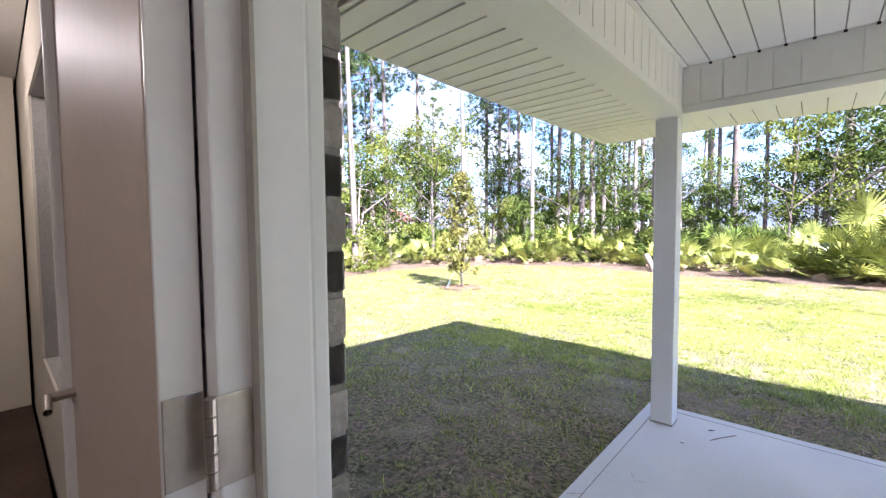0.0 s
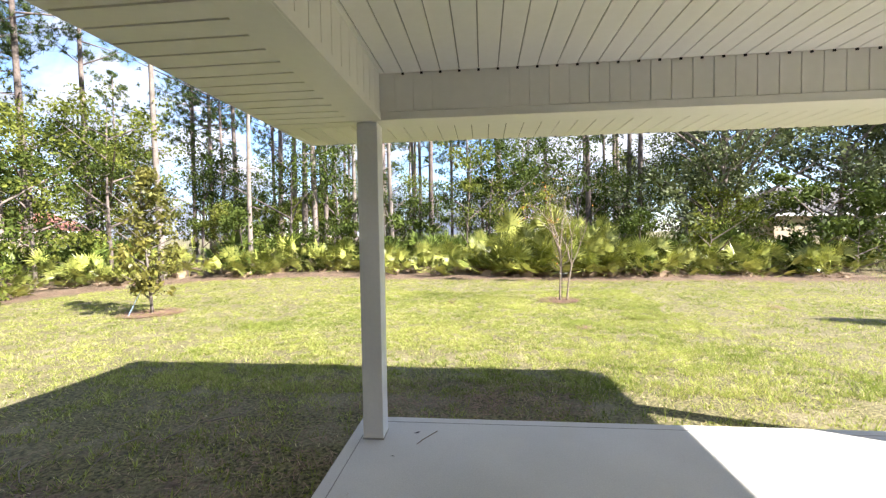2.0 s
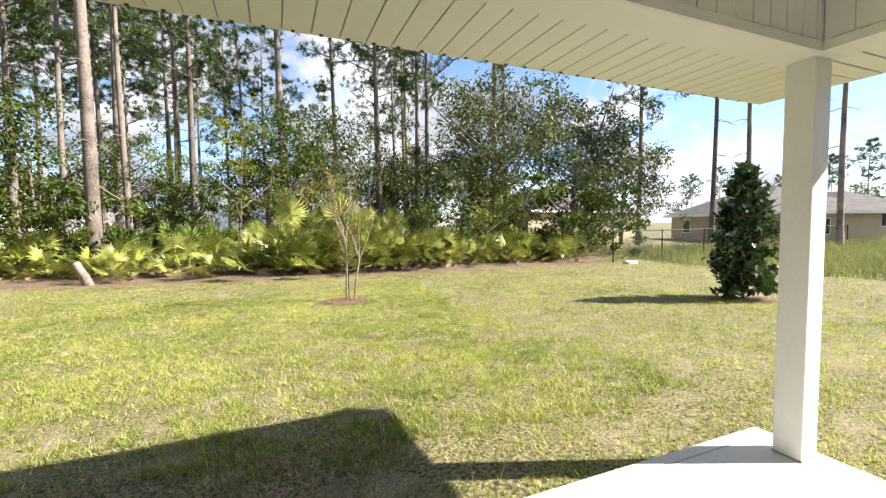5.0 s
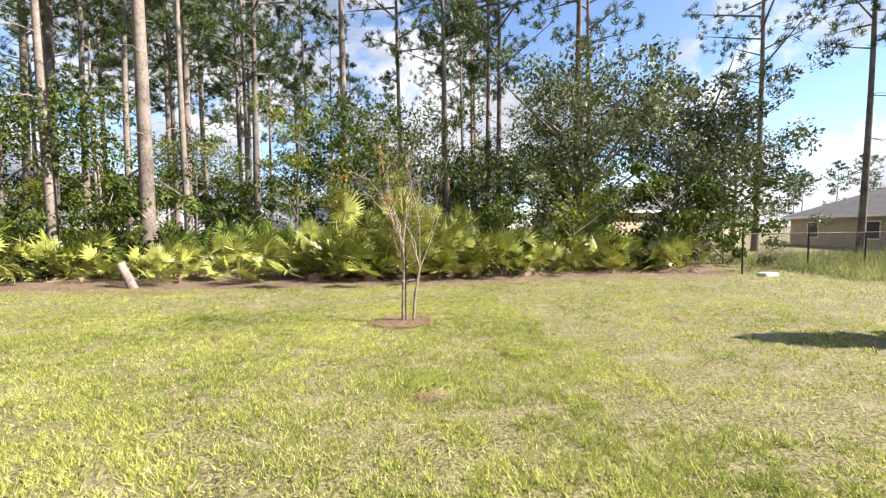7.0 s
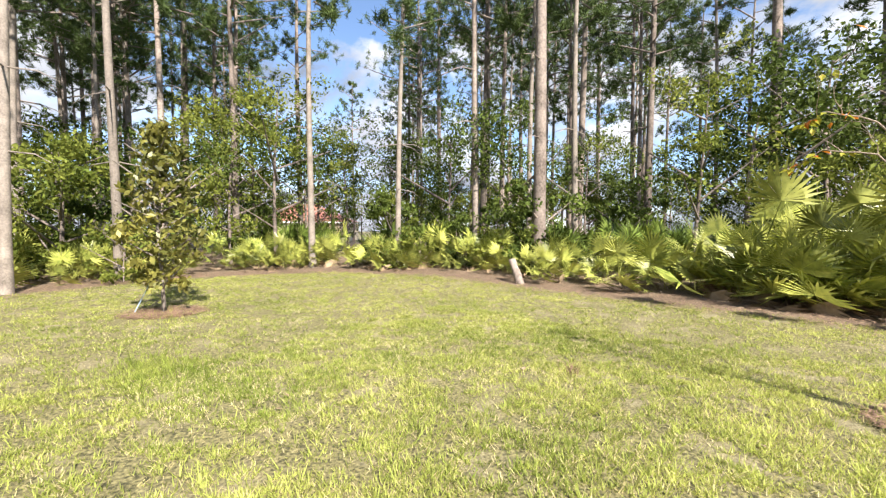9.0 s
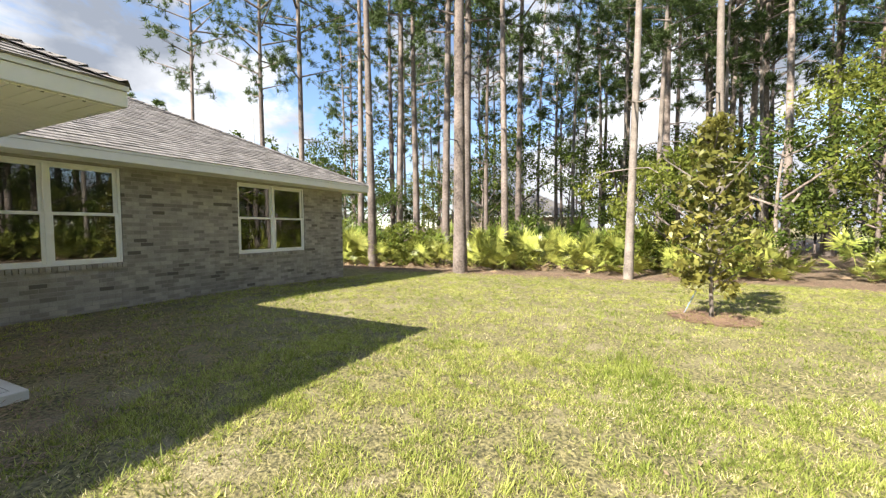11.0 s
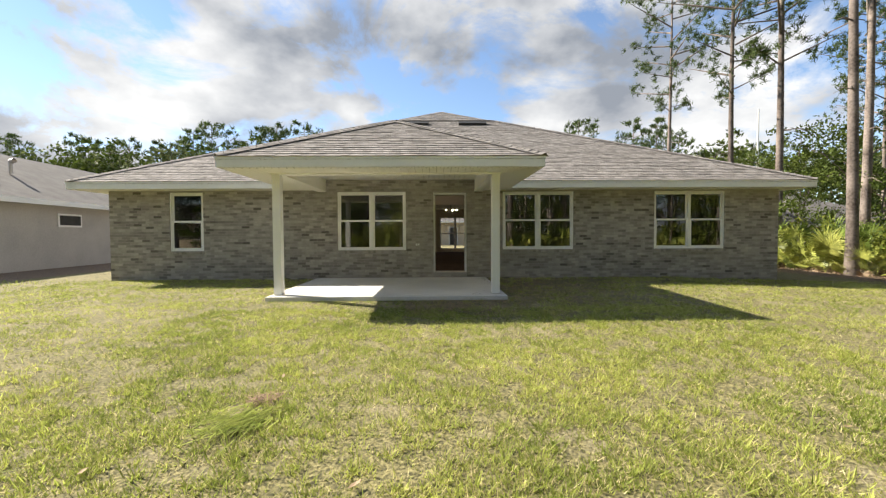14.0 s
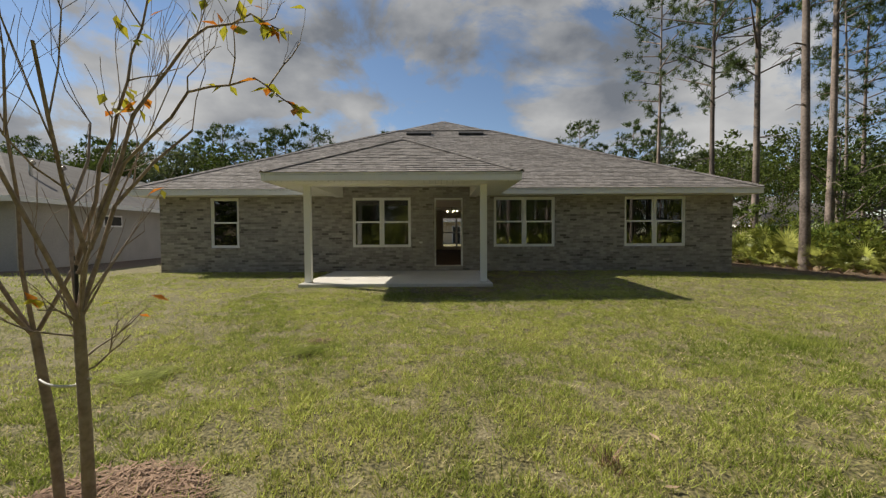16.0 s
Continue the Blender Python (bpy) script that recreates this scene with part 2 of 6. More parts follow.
def ground_material():
    m = bpy.data.materials.new("ground_cover")
    m.use_nodes = True
    n, l = m.node_tree.nodes, m.node_tree.links
    b = n["Principled BSDF"]
    b.inputs["Roughness"].default_value = 0.95
    geo, att = n.new("ShaderNodeNewGeometry"), n.new("ShaderNodeAttribute")
    att.attribute_name = "cover"

    def noise_tex(scale, detail=6):
        x = n.new("ShaderNodeTexNoise")
        x.inputs["Scale"].default_value, x.inputs["Detail"].default_value = scale, detail
        l.new(geo.outputs["Position"], x.inputs["Vector"])
        return x.outputs["Fac"]

    def ramp(fac, p0, c0, p1, c1):
        x = n.new("ShaderNodeValToRGB")
        x.color_ramp.elements[0].position, x.color_ramp.elements[1].position = p0, p1
        x.color_ramp.elements[0].color, x.color_ramp.elements[1].color = (*c0, 1), (*c1, 1)
        l.new(fac, x.inputs["Fac"])
        return x.outputs["Color"]

    def mix(fac, a, c):
        x = n.new("ShaderNodeMix")
        x.data_type = "RGBA"
        l.new(fac, x.inputs["Factor"])
        l.new(a, x.inputs["A"])
        l.new(c, x.inputs["B"])
        return x.outputs["Result"]

    turf = ramp(noise_tex(38, 8), 0.36, (0.05, 0.048, 0.02), 0.66, (0.31, 0.275, 0.125))
    straw = ramp(noise_tex(24, 8), 0.36, (0.075, 0.052, 0.034), 0.66, (0.31, 0.225, 0.155))
    worn = ramp(noise_tex(55, 8), 0.35, (0.15, 0.12, 0.065), 0.66, (0.38, 0.34, 0.21))
    patch = ramp(noise_tex(2.2, 7), 0.53, (0, 0, 0), 0.66, (0.85, 0.85, 0.85))
    lawn = mix(patch, turf, worn)
    sep = n.new("ShaderNodeSeparateColor")
    l.new(att.outputs["Color"], sep.inputs[0])
    rough_edge = n.new("ShaderNodeMath")
    rough_edge.operation = "MULTIPLY_ADD"
    l.new(noise_tex(6, 6), rough_edge.inputs[0])
    rough_edge.inputs[1].default_value = 0.9
    l.new(sep.outputs["Red"], rough_edge.inputs[2])
    cut = ramp(rough_edge.outputs[0], 0.85, (0, 0, 0), 1.0, (1, 1, 1))
    l.new(mix(cut, lawn, straw), b.inputs["Base Color"])
    bp = n.new("ShaderNodeBump")
    bp.inputs["Strength"].default_value, bp.inputs["Distance"].default_value = 0.7, 0.03
    l.new(noise_tex(45, 8), bp.inputs["Height"])
    l.new(bp.outputs[0], b.inputs["Normal"])
    return m


M_GROUND = ground_material()

# ---- mesh helpers ----


def from_arrays(name, verts, tris, mat, parent=None, label="", smooth=False):
    """One mesh object from arrays of vertices and equal-sized faces."""
    verts, tris = np.asarray(verts, np.float32), np.asarray(tris, np.int32)
    me = bpy.data.meshes.new(name)
    k = tris.shape[1]
    me.vertices.add(len(verts))
    me.vertices.foreach_set("co", verts.ravel())
    me.loops.add(tris.size)
    me.loops.foreach_set("vertex_index", tris.ravel())
    me.polygons.add(len(tris))
    me.polygons.foreach_set("loop_start", np.arange(0, tris.size, k, dtype=np.int32))
    me.polygons.foreach_set("use_smooth", np.full(len(tris), smooth))
    me.update(calc_edges=True)
    me.materials.append(mat)
    ob = new(name, me)
    if parent:
        ob.parent = parent
    if label:
        tagged(ob, label)
    return ob


def part(name, bm, mat, parent=None, label=""):
    me = bpy.data.meshes.new(name)
    bm.to_mesh(me)
    bm.free()
    me.materials.append(mat)
    ob = new(name, me)
    if parent:
        ob.parent = parent
    if label:
        tagged(ob, label)
    return ob


def add_box(bm, lo, hi, bevel=0.0):
    r = bmesh.ops.create_cube(bm, size=1.0)
    lo, hi = Vector(lo), Vector(hi)
    for v in r["verts"]:
        v.co = Vector((lo[i] + (v.co[i] + 0.5) * (hi[i] - lo[i]) for i in range(3)))
    if bevel:
        edges = list({e for v in r["verts"] for e in v.link_edges})
        bmesh.ops.bevel(bm, geom=edges, offset=bevel, segments=2, affect="EDGES", profile=0.6)


def box(name, lo, hi, mat, parent=None, label="", bevel=0.004):
    bm = bmesh.new()
    add_box(bm, lo, hi, bevel)
    return part(name, bm, mat, parent, label)


def boxes(name, list_of_boxes, mat, parent=None, label="", bevel=0.0):
    bm = bmesh.new()
    for lo, hi in list_of_boxes:
        add_box(bm, lo, hi, bevel)
    return part(name, bm, mat, parent, label)


BOX_FACES = np.array([(0, 1, 3, 2), (4, 6, 7, 5), (0, 4, 5, 1), (2, 3, 7, 6), (0, 2, 6, 4), (1, 5, 7, 3)])


def box_arrays(los, his):
    """Corners and faces of many boxes at once."""
    los, his = np.asarray(los, float), np.asarray(his, float)
    pick = np.array([[i >> 2 & 1, i >> 1 & 1, i & 1] for i in range(8)])
    v = np.where(pick[None], his[:, None], los[:, None]).reshape(-1, 3)
    f = (BOX_FACES[None] + 8 * np.arange(len(los))[:, None, None]).reshape(-1, 4)
    return v, f


def tube(points, radii, sides=7):
    """Corners and faces of a bent, tapered tube."""
    pts = [Vector(p) for p in points]
    vs, fs = [], []
    for i, p in enumerate(pts):
        d = (pts[min(i + 1, len(pts) - 1)] - pts[max(i - 1, 0)]).normalized()
        a = d.orthogonal().normalized() if i == 0 else (a - d * a.dot(d)).normalized()
        c = d.cross(a)
        for k in range(sides):
            w = 2 * math.pi * k / sides
            vs.append(p + (a * math.cos(w) + c * math.sin(w)) * radii[i])
    for i in range(len(pts) - 1):
        for k in range(sides):
            k2 = (k + 1) % sides
            fs.append((i * sides + k, i * sides + k2, (i + 1) * sides + k2, (i + 1) * sides + k))
    return [tuple(v) for v in vs], fs


def tubes(name, list_of_tubes, mat, parent=None, label="", sides=7):
    vs, fs = [], []
    for pts, radii in list_of_tubes:
        v, f = tube(pts, radii, sides)
        o = len(vs)
        vs += v
        fs += [tuple(i + o for i in q) for q in f]
    return from_arrays(name, vs, fs, mat, parent, label, smooth=True)


def ground_z(x, y):
    """Height of the ground: level at the house, falling gently into the yard."""
    x, y = np.asarray(x, float), np.asarray(y, float)
    fall = np.clip((-1.0 - y) / 8.0, 0, 1)
    side = np.clip((x - 6.0) / 5.0, 0, 1)
    z = -0.17 - 0.23 * (fall * fall * (3 - 2 * fall)) - 0.17 * side * (1 - fall)
    return z + 0.14 * np.clip((-y - 13.0) / 5.0, 0, 1) + 0.025 * np.sin(x * 0.9 + 1.3) * np.cos(y * 0.8) * np.clip((-y - 3.5) / 2, 0, 1)


EDGE = [(11.2, 30.0), (11.5, 8.0), (12.2, 2.2), (12.4, -3.6), (13.3, -8.0), (14.2, -11.5), (11.5, -15.2), (8.0, -16.2), (4.5, -15.9), (0.0, -15.2), (-5.0, -14.9), (-12.0, -14.6), (-13.5, -17.0), (-40.0, -30.0)]


def beyond_edge(x, y):
    """Metres by which a place lies past the lawn's edge, towards the woods (below zero on the lawn)."""
    x, y = np.asarray(x, float), np.asarray(y, float)
    best, sign = np.full(x.shape, 1e9), np.ones(x.shape)
    for (ax, ay), (bx, by) in zip(EDGE, EDGE[1:]):
        dx, dy = bx - ax, by - ay
        t = np.clip(((x - ax) * dx + (y - ay) * dy) / (dx * dx + dy * dy), 0, 1)
        d = np.hypot(x - ax - t * dx, y - ay - t * dy)
        s = np.sign((x - ax) * -dy + (y - ay) * dx) * -1.0
        closer = d < best - 1e-9
        sign = np.where(closer, -s, sign)
        best = np.where(closer, d, best)
    return best * sign

# ---- ground ----


def spread(limit, near, fine_step):
    a = list(np.arange(-near, near + 1e-6, fine_step))
    step, x = fine_step, near
    while x < limit:
        step *= 1.35
        x += step
        a = [-x] + a + [x]
    return np.array(a)


gx, gy = spread(900, 18, 0.4), spread(900, 18, 0.4) - 6.0
GX, GY = np.meshgrid(gx, gy)
GZ = ground_z(GX, GY)
under_house = (GX > -8.2) & (GX < 9.0) & (GY > 0.1) & (GY < 13)
GZ = np.where(under_house, GZ - 0.25, GZ)
idx = np.arange(GX.size).reshape(GX.shape)
quads = np.stack([idx[:-1, :-1], idx[:-1, 1:], idx[1:, 1:], idx[1:, :-1]], -1).reshape(-1, 4)
ground = from_arrays("ground", np.stack([GX, GY, GZ], -1).reshape(-1, 3), quads, M_GROUND, smooth=True)
tagged(ground, "patchy green lawn turning to pine straw under the woods", "ground", kind="structure")
cover = np.clip(0.72 + 0.6 * beyond_edge(GX, GY), 0, 1)
bare = np.exp(-(((GX - 2.3) / 2.6) ** 2 + ((GY + 1.6) / 2.2) ** 2)) * 0.44
bare = np.maximum(bare, 0.3 * np.exp(-(((GX - 5.0) / 6.0) ** 2 + ((GY + 0.2) / 0.7) ** 2)))
field = ((GX < -12.5) & (GY > -70)) | (np.hypot(GX, GY) > 55)
cover = np.where(field, 0.1, np.maximum(cover, bare))
cover = np.where((GX < -11.2) & (GX > -15) & (GY > -0.5) & (GY < 30), 0.95, cover)
att = ground.data.attributes.new("cover", "FLOAT_COLOR", "POINT")
rgba = np.ones((GX.size, 4), np.float32)
rgba[:, 0] = cover.ravel()
att.data.foreach_set("color", rgba.ravel())

# ---- the house: back wall ----
X0, X1, WALL_TOP = -8.31, 9.10, 2.13
OPENINGS = [(-6.78, -5.925, 0.578, 2.085), (-2.48, -0.718, 0.578, 2.085), (0.0, 0.865, -0.02, 2.07), (1.81, 3.665, 0.578, 2.085), (5.795, 7.66, 0.578, 2.085)]
COURSE, BRICK_L, JOINT = 0.0677, 0.194, 0.010


def wall_cells(x0, x1, z0, z1, holes):
    xs = sorted({x0, x1, *[v for h in holes for v in h[:2]]})
    zs = sorted({z0, z1, *[v for h in holes for v in h[2:]]})
    out = []
    for a, b in zip(xs, xs[1:]):
        for c, d in zip(zs, zs[1:]):
            cx, cz = (a + b) / 2, (c + d) / 2
            if not any(h[0] < cx < h[1] and h[2] < cz < h[3] for h in holes):
                out.append((a, b, c, d))
    return out


wall_south = boxes("wall_south", [((a, 0.005, c), (b, 0.086, d)) for a, b, c, d in wall_cells(X0, X1, -0.5, 2.44, [(p - 0.005, q + 0.005, r, s + 0.005) for p, q, r, s in OPENINGS])] + [((a, 0.086, c), (b, 0.166, d)) for a, b, c, d in wall_cells(X0, X1, -0.5, 2.44, OPENINGS)], M_MORTAR)
tagged(wall_south, "long grey-brown brick house wall with pale mortar joints", "wall", kind="structure")
wall_west = box("wall_west", (X0, 0.166, -0.5), (X0 + 0.2, 13.0, 2.44), M_MORTAR, bevel=0)
tagged(wall_west, "plain brick end wall of the house", "wall", kind="structure")
wall_east = box("wall_east", (X1 - 0.2, 0.166, -0.5), (X1, 13.0, 2.44), M_MORTAR, bevel=0)
tagged(wall_east, "plain brick end wall of the house", "wall", kind="structure")
FRONT_HOLE = [(0.30, 2.05, 0.15, 1.98)]
wall_north = boxes("wall_north", [((a, 13.0, c), (b, 13.2, d)) for a, b, c, d in wall_cells(X0, X1, -0.5, 2.44, FRONT_HOLE)], M_INNER)
tagged(wall_north, "front wall of the house with one wide window", "wall", kind="structure")

# ---- roof ----
SLOPE, EAVE_Z = 0.478, 2.30
ME = dict(x0=-8.92, x1=9.62, y0=-0.53, y1=13.8)
RIDGE_H = (ME["y1"] - ME["y0"]) / 2
RY, RZ = ME["y0"] + RIDGE_H, EAVE_Z + SLOPE * RIDGE_H
RXL, RXR = ME["x0"] + RIDGE_H, ME["x1"] - RIDGE_H
PX0, PX1, PY0 = -3.63, 1.93, -3.70
PXM, PH = (PX0 + PX1) / 2, (PX1 - PX0) / 2
PZ, PYP = EAVE_Z + SLOPE * PH, PY0 + PH
PYB = ME["y0"] + PH


def slab_faces(name, polys, mat, drop=0.05):
    bm = bmesh.new()
    for poly in polys:
        top = [bm.verts.new(p) for p in poly]
        low = [bm.verts.new((p[0], p[1], p[2] - drop)) for p in poly]
        bm.faces.new(top)
        bm.faces.new(low[::-1])
        for i in range(len(poly)):
            j = (i + 1) % len(poly)
            bm.faces.new((top[j], top[i], low[i], low[j]))
    bmesh.ops.recalc_face_normals(bm, faces=bm.faces)
    return part(name, bm, mat)


e = EAVE_Z
CUT = 0.50  # over the porch the main roof starts above the ceiling
CUT_Y, CUT_Z = ME["y0"] + CUT, EAVE_Z + SLOPE * CUT
main_polys = [
    [(ME["x0"], ME["y0"], e), (PX0, ME["y0"], e), (PX0, CUT_Y, CUT_Z), (ME["x0"] + CUT, CUT_Y, CUT_Z)],
    [(PX1, ME["y0"], e), (ME["x1"], ME["y0"], e), (ME["x1"] - CUT, CUT_Y, CUT_Z), (PX1, CUT_Y, CUT_Z)],
    [(ME["x0"] + CUT, CUT_Y, CUT_Z), (ME["x1"] - CUT, CUT_Y, CUT_Z), (RXR, RY, RZ), (RXL, RY, RZ)],
    [(ME["x1"], ME["y0"], e), (ME["x1"], ME["y1"], e), (RXR, RY, RZ)],
    [(ME["x1"], ME["y1"], e), (ME["x0"], ME["y1"], e), (RXL, RY, RZ), (RXR, RY, RZ)],
    [(ME["x0"], ME["y1"], e), (ME["x0"], ME["y0"], e), (RXL, RY, RZ)],
]
roof = slab_faces("roof", main_polys, M_ROOF_BASE)
tagged(roof, "hip roof of weathered grey-brown asphalt shingles", "roof", kind="structure")
porch_polys = [
    [(PX0, PY0, e), (PX1, PY0, e), (PXM, PYP, PZ)],
    [(PX1, PY0, e), (PX1, ME["y0"], e), (PXM, PYB, PZ), (PXM, PYP, PZ)],
    [(PX0, ME["y0"], e), (PX0, PY0, e), (PXM, PYP, PZ), (PXM, PYB, PZ)],
]
porch_roof = slab_faces("porch_roof", porch_polys, M_ROOF_BASE)
tagged(porch_roof, "small hip roof over the porch with brown-grey shingles", "roof", kind="structure")


def shingles(name, origin, along, up_run, span, parent, seed, expo=0.142, gap=None):
    """Courses of shingle tabs on a slope. origin: the eave line's start; along, up_run: unit vectors on plan; span(h): from and to along the eave at the run h."""
    rng = random.Random(seed)
    along, up_run = Vector(along), Vector(up_run)
    rise = Vector((up_run.x, up_run.y, SLOPE)).normalized()
    nrm = along.cross(rise).normalized()
    if nrm.z < 0:
        nrm = -nrm
    vs, fs = [], []
    h, row = -0.02, 0
    flat = 1 / math.sqrt(1 + SLOPE * SLOPE)
    while True:
        a, b = span(max(h + expo * flat * 0.5, 0))
        if b - a < 0.05:
            break
        s = a - 0.02 + rng.uniform(-0.2, 0)
        while s < b:
            w = rng.choice((0.14, 0.19, 0.24, 0.33))
            s0, s1 = max(s, a - 0.02), min(s + w - 0.004, b + 0.02)
            thick = rng.choice((0.007, 0.007, 0.013))
            if gap and h < gap[2] and s1 > gap[0] and s0 < gap[1]:
                s += w
                continue
            if s1 - s0 > 0.03:
                base = Vector(origin) + along * 0
                lo = base + Vector((up_run.x * h, up_run.y * h, SLOPE * h))
                up = rise * (expo + 0.025)
                o = len(vs)
                for q in (s0, s1):
                    p = lo + along * q
                    vs += [p + nrm * 0.001, p + nrm * (thick + 0.006), p + up + nrm * 0.003]
                fs += [(o, o + 3, o + 4, o + 1), (o + 1, o + 4, o + 5, o + 2)]
            s += w
        h += expo * flat
        row += 1
    return from_arrays(name, vs, fs, M_SHINGLE, parent)


W = ME["x1"] - ME["x0"]
tagged(shingles("shingles", (ME["x0"], ME["y0"], e + 0.004), (1, 0, 0), (0, 1, 0), lambda h: (h, W - h), roof, 1, gap=(PX0 - ME["x0"] + 0.02, PX1 - ME["x0"] - 0.02, CUT)), kind="stuff")
D = ME["y1"] - ME["y0"]
tagged(shingles("shingles", (ME["x1"], ME["y0"], e + 0.004), (0, 1, 0), (-1, 0, 0), lambda h: (h, D - h), roof, 2), kind="stuff")
tagged(shingles("shingles", (ME["x0"], ME["y0"], e + 0.004), (0, 1, 0), (1, 0, 0), lambda h: (h, D - h), roof, 3), kind="stuff")
PW = PX1 - PX0
tagged(shingles("shingles", (PX0, PY0, e + 0.004), (1, 0, 0), (0, 1, 0), lambda h: (h, PW - h), porch_roof, 4), kind="stuff")
PD = ME["y0"] - PY0
tagged(shingles("shingles", (PX1, PY0, e + 0.004), (0, 1, 0), (-1, 0, 0), lambda h: (h, PD + h) if h < PH else (0, 0), porch_roof, 5), kind="stuff")
tagged(shingles("shingles", (PX0, PY0, e + 0.004), (0, 1, 0), (1, 0, 0), lambda h: (h, PD + h) if h < PH else (0, 0), porch_roof, 6), kind="stuff")


def hip_caps(name, a, b, parent, seed):
    """Overlapping cap shingles along a hip or ridge."""
    rng = random.Random(seed)
    a, b = Vector(a), Vector(b)
    d = (b - a).normalized()
    side = d.cross(Vector((0, 0, 1))).normalized()
    up = side.cross(d)
    n = int((b - a).length / 0.145)
    vs, fs = [], []
    for i in range(n):
        p = a + d * (i * 0.145)
        q = p + d * 0.2
        j = rng.uniform(0.02, 0.028)
        o = len(vs)
        vs += [p - side * 0.13 - up * 0.018, p + up * (j + 0.012), p + side * 0.13 - up * 0.018, q - side * 0.13 - up * 0.028, q + up * 0.018, q + side * 0.13 - up * 0.028]
        fs += [(o, o + 1, o + 4, o + 3), (o + 1, o + 2, o + 5, o + 4)]
    return tagged(from_arrays(name, vs, fs, M_SHINGLE, parent), kind="stuff")


hip_caps("hip_caps", (ME["x0"], ME["y0"], e + 0.02), (RXL, RY, RZ + 0.02), roof, 7)
hip_caps("hip_caps", (ME["x1"], ME["y0"], e + 0.02), (RXR, RY, RZ + 0.02), roof, 8)
hip_caps("ridge_caps", (RXL, RY, RZ + 0.02), (RXR, RY, RZ + 0.02), roof, 9)
hip_caps("hip_caps", (PX0, PY0, e + 0.02), (PXM, PYP, PZ + 0.02), porch_roof, 10)
hip_caps("hip_caps", (PX1, PY0, e + 0.02), (PXM, PYP, PZ + 0.02), porch_roof, 11)
hip_caps("ridge_caps", (PXM, PYP, PZ + 0.02), (PXM, PYB, PZ + 0.02), porch_roof, 12)

for vx in (-0.75, 1.55):
    hv = RIDGE_H - 0.75
    bm = bmesh.new()
    add_box(bm, (-0.55, -0.16, 0.0), (0.55, 0.16, 0.10), 0.02)
    vent = part("roof_vent", bm, M_DARK)
    vent.matrix_world = pose(vx, ME["y0"] + hv, EAVE_Z + SLOPE * hv + 0.012, math.degrees(math.atan(SLOPE)))
    tagged(vent, "low black metal off-ridge vent on the shingle roof", "roof vent", "roof vents")


def fascia(name, lo, hi, parent_label):
    """A fascia board with a drip edge above it."""
    ob = box(name, lo, hi, M_FASCIA, bevel=0.003)
    return tagged(ob, parent_label, "fascia", kind="structure")


FB, FT = 2.125, 2.292
fascia("fascia", (ME["x0"], ME["y0"], FB), (PX0, ME["y0"] + 0.03, FT), "white aluminium fascia along the main eave")
fascia("fascia", (PX1, ME["y0"], FB), (ME["x1"], ME["y0"] + 0.03, FT), "white aluminium fascia along the main eave")
fascia("fascia", (ME["x1"] - 0.03, ME["y0"] + 0.03, FB), (ME["x1"], ME["y1"], FT), "white aluminium fascia along the gable-less end")
fascia("fascia", (ME["x0"], ME["y0"] + 0.03, FB), (ME["x0"] + 0.03, ME["y1"], FT), "white aluminium fascia along the gable-less end")
fascia("fascia", (PX0, PY0, FB), (PX1, PY0 + 0.03, FT), "white aluminium fascia along the porch front")
fascia("fascia", (PX1 - 0.03, PY0 + 0.03, FB), (PX1, ME["y0"], FT), "white aluminium fascia along the porch side")
fascia("fascia", (PX0, PY0 + 0.03, FB), (PX0 + 0.03, ME["y0"], FT), "white aluminium fascia along the porch side")
for lo, hi in (((PX0 - 0.012, PY0 - 0.012, 2.255), (PX1 + 0.012, PY0 - 0.001, 2.298)), ((ME["x0"] - 0.012, ME["y0"] - 0.012, 2.255), (PX0 - 0.014, ME["y0"] - 0.001, 2.298)), ((PX1 + 0.014, ME["y0"] - 0.012, 2.255), (ME["x1"] + 0.012, ME["y0"] - 0.001, 2.298))):
    tagged(box("trim", lo, hi, M_FASCIA, bevel=0.002), "thin white metal drip edge under the shingles", "drip edge", kind="structure")

# ---- porch ceiling, beams, soffit ----
BXR, BXL, BYI, BYF, BZ, CZ = 1.08, -2.77, -2.90, -3.10, 2.09, 2.40
PANEL = 0.127


def ribbed(name, x0, x1, y0, y1, z, along, mat=M_VINYL, split=False):
    """Vinyl panels seen from below: flat strips with a recessed groove between them, its shade painted in as a darker
    colour. along: the axis the strips run in.
    """
    los, his = [], []
    g = 0.007 if split and along == "x" else 0.0038
    a, b = (x0, x1) if along == "y" else (y0, y1)
    s = a
    while s < b - 0.01:
        t = min(s + PANEL, b)
        if along == "y":
            los.append((s + g, y0, z)), his.append((t - g, y1, z + 0.012))
        else:
            los.append((x0, s + g, z)), his.append((x1, t - g, z + 0.012))
        s += PANEL
    if split:
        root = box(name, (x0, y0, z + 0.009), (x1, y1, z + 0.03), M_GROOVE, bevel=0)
        shared = {}
        for lo, hi in zip(los, his):
            size = tuple(round(h - q, 3) for q, h in zip(lo, hi))
            if size not in shared:
                v, f = box_arrays([(0, 0, 0)], [size])
                strip = from_arrays("panel", v, f, mat, root)
                shared[size] = strip.data
            else:
                strip = new("panel", shared[size])
                strip.parent = root
            strip.location = lo
        return root
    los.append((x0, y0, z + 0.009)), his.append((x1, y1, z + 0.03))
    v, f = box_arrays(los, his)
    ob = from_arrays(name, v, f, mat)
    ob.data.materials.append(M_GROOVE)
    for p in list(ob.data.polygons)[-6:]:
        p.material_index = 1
    return ob


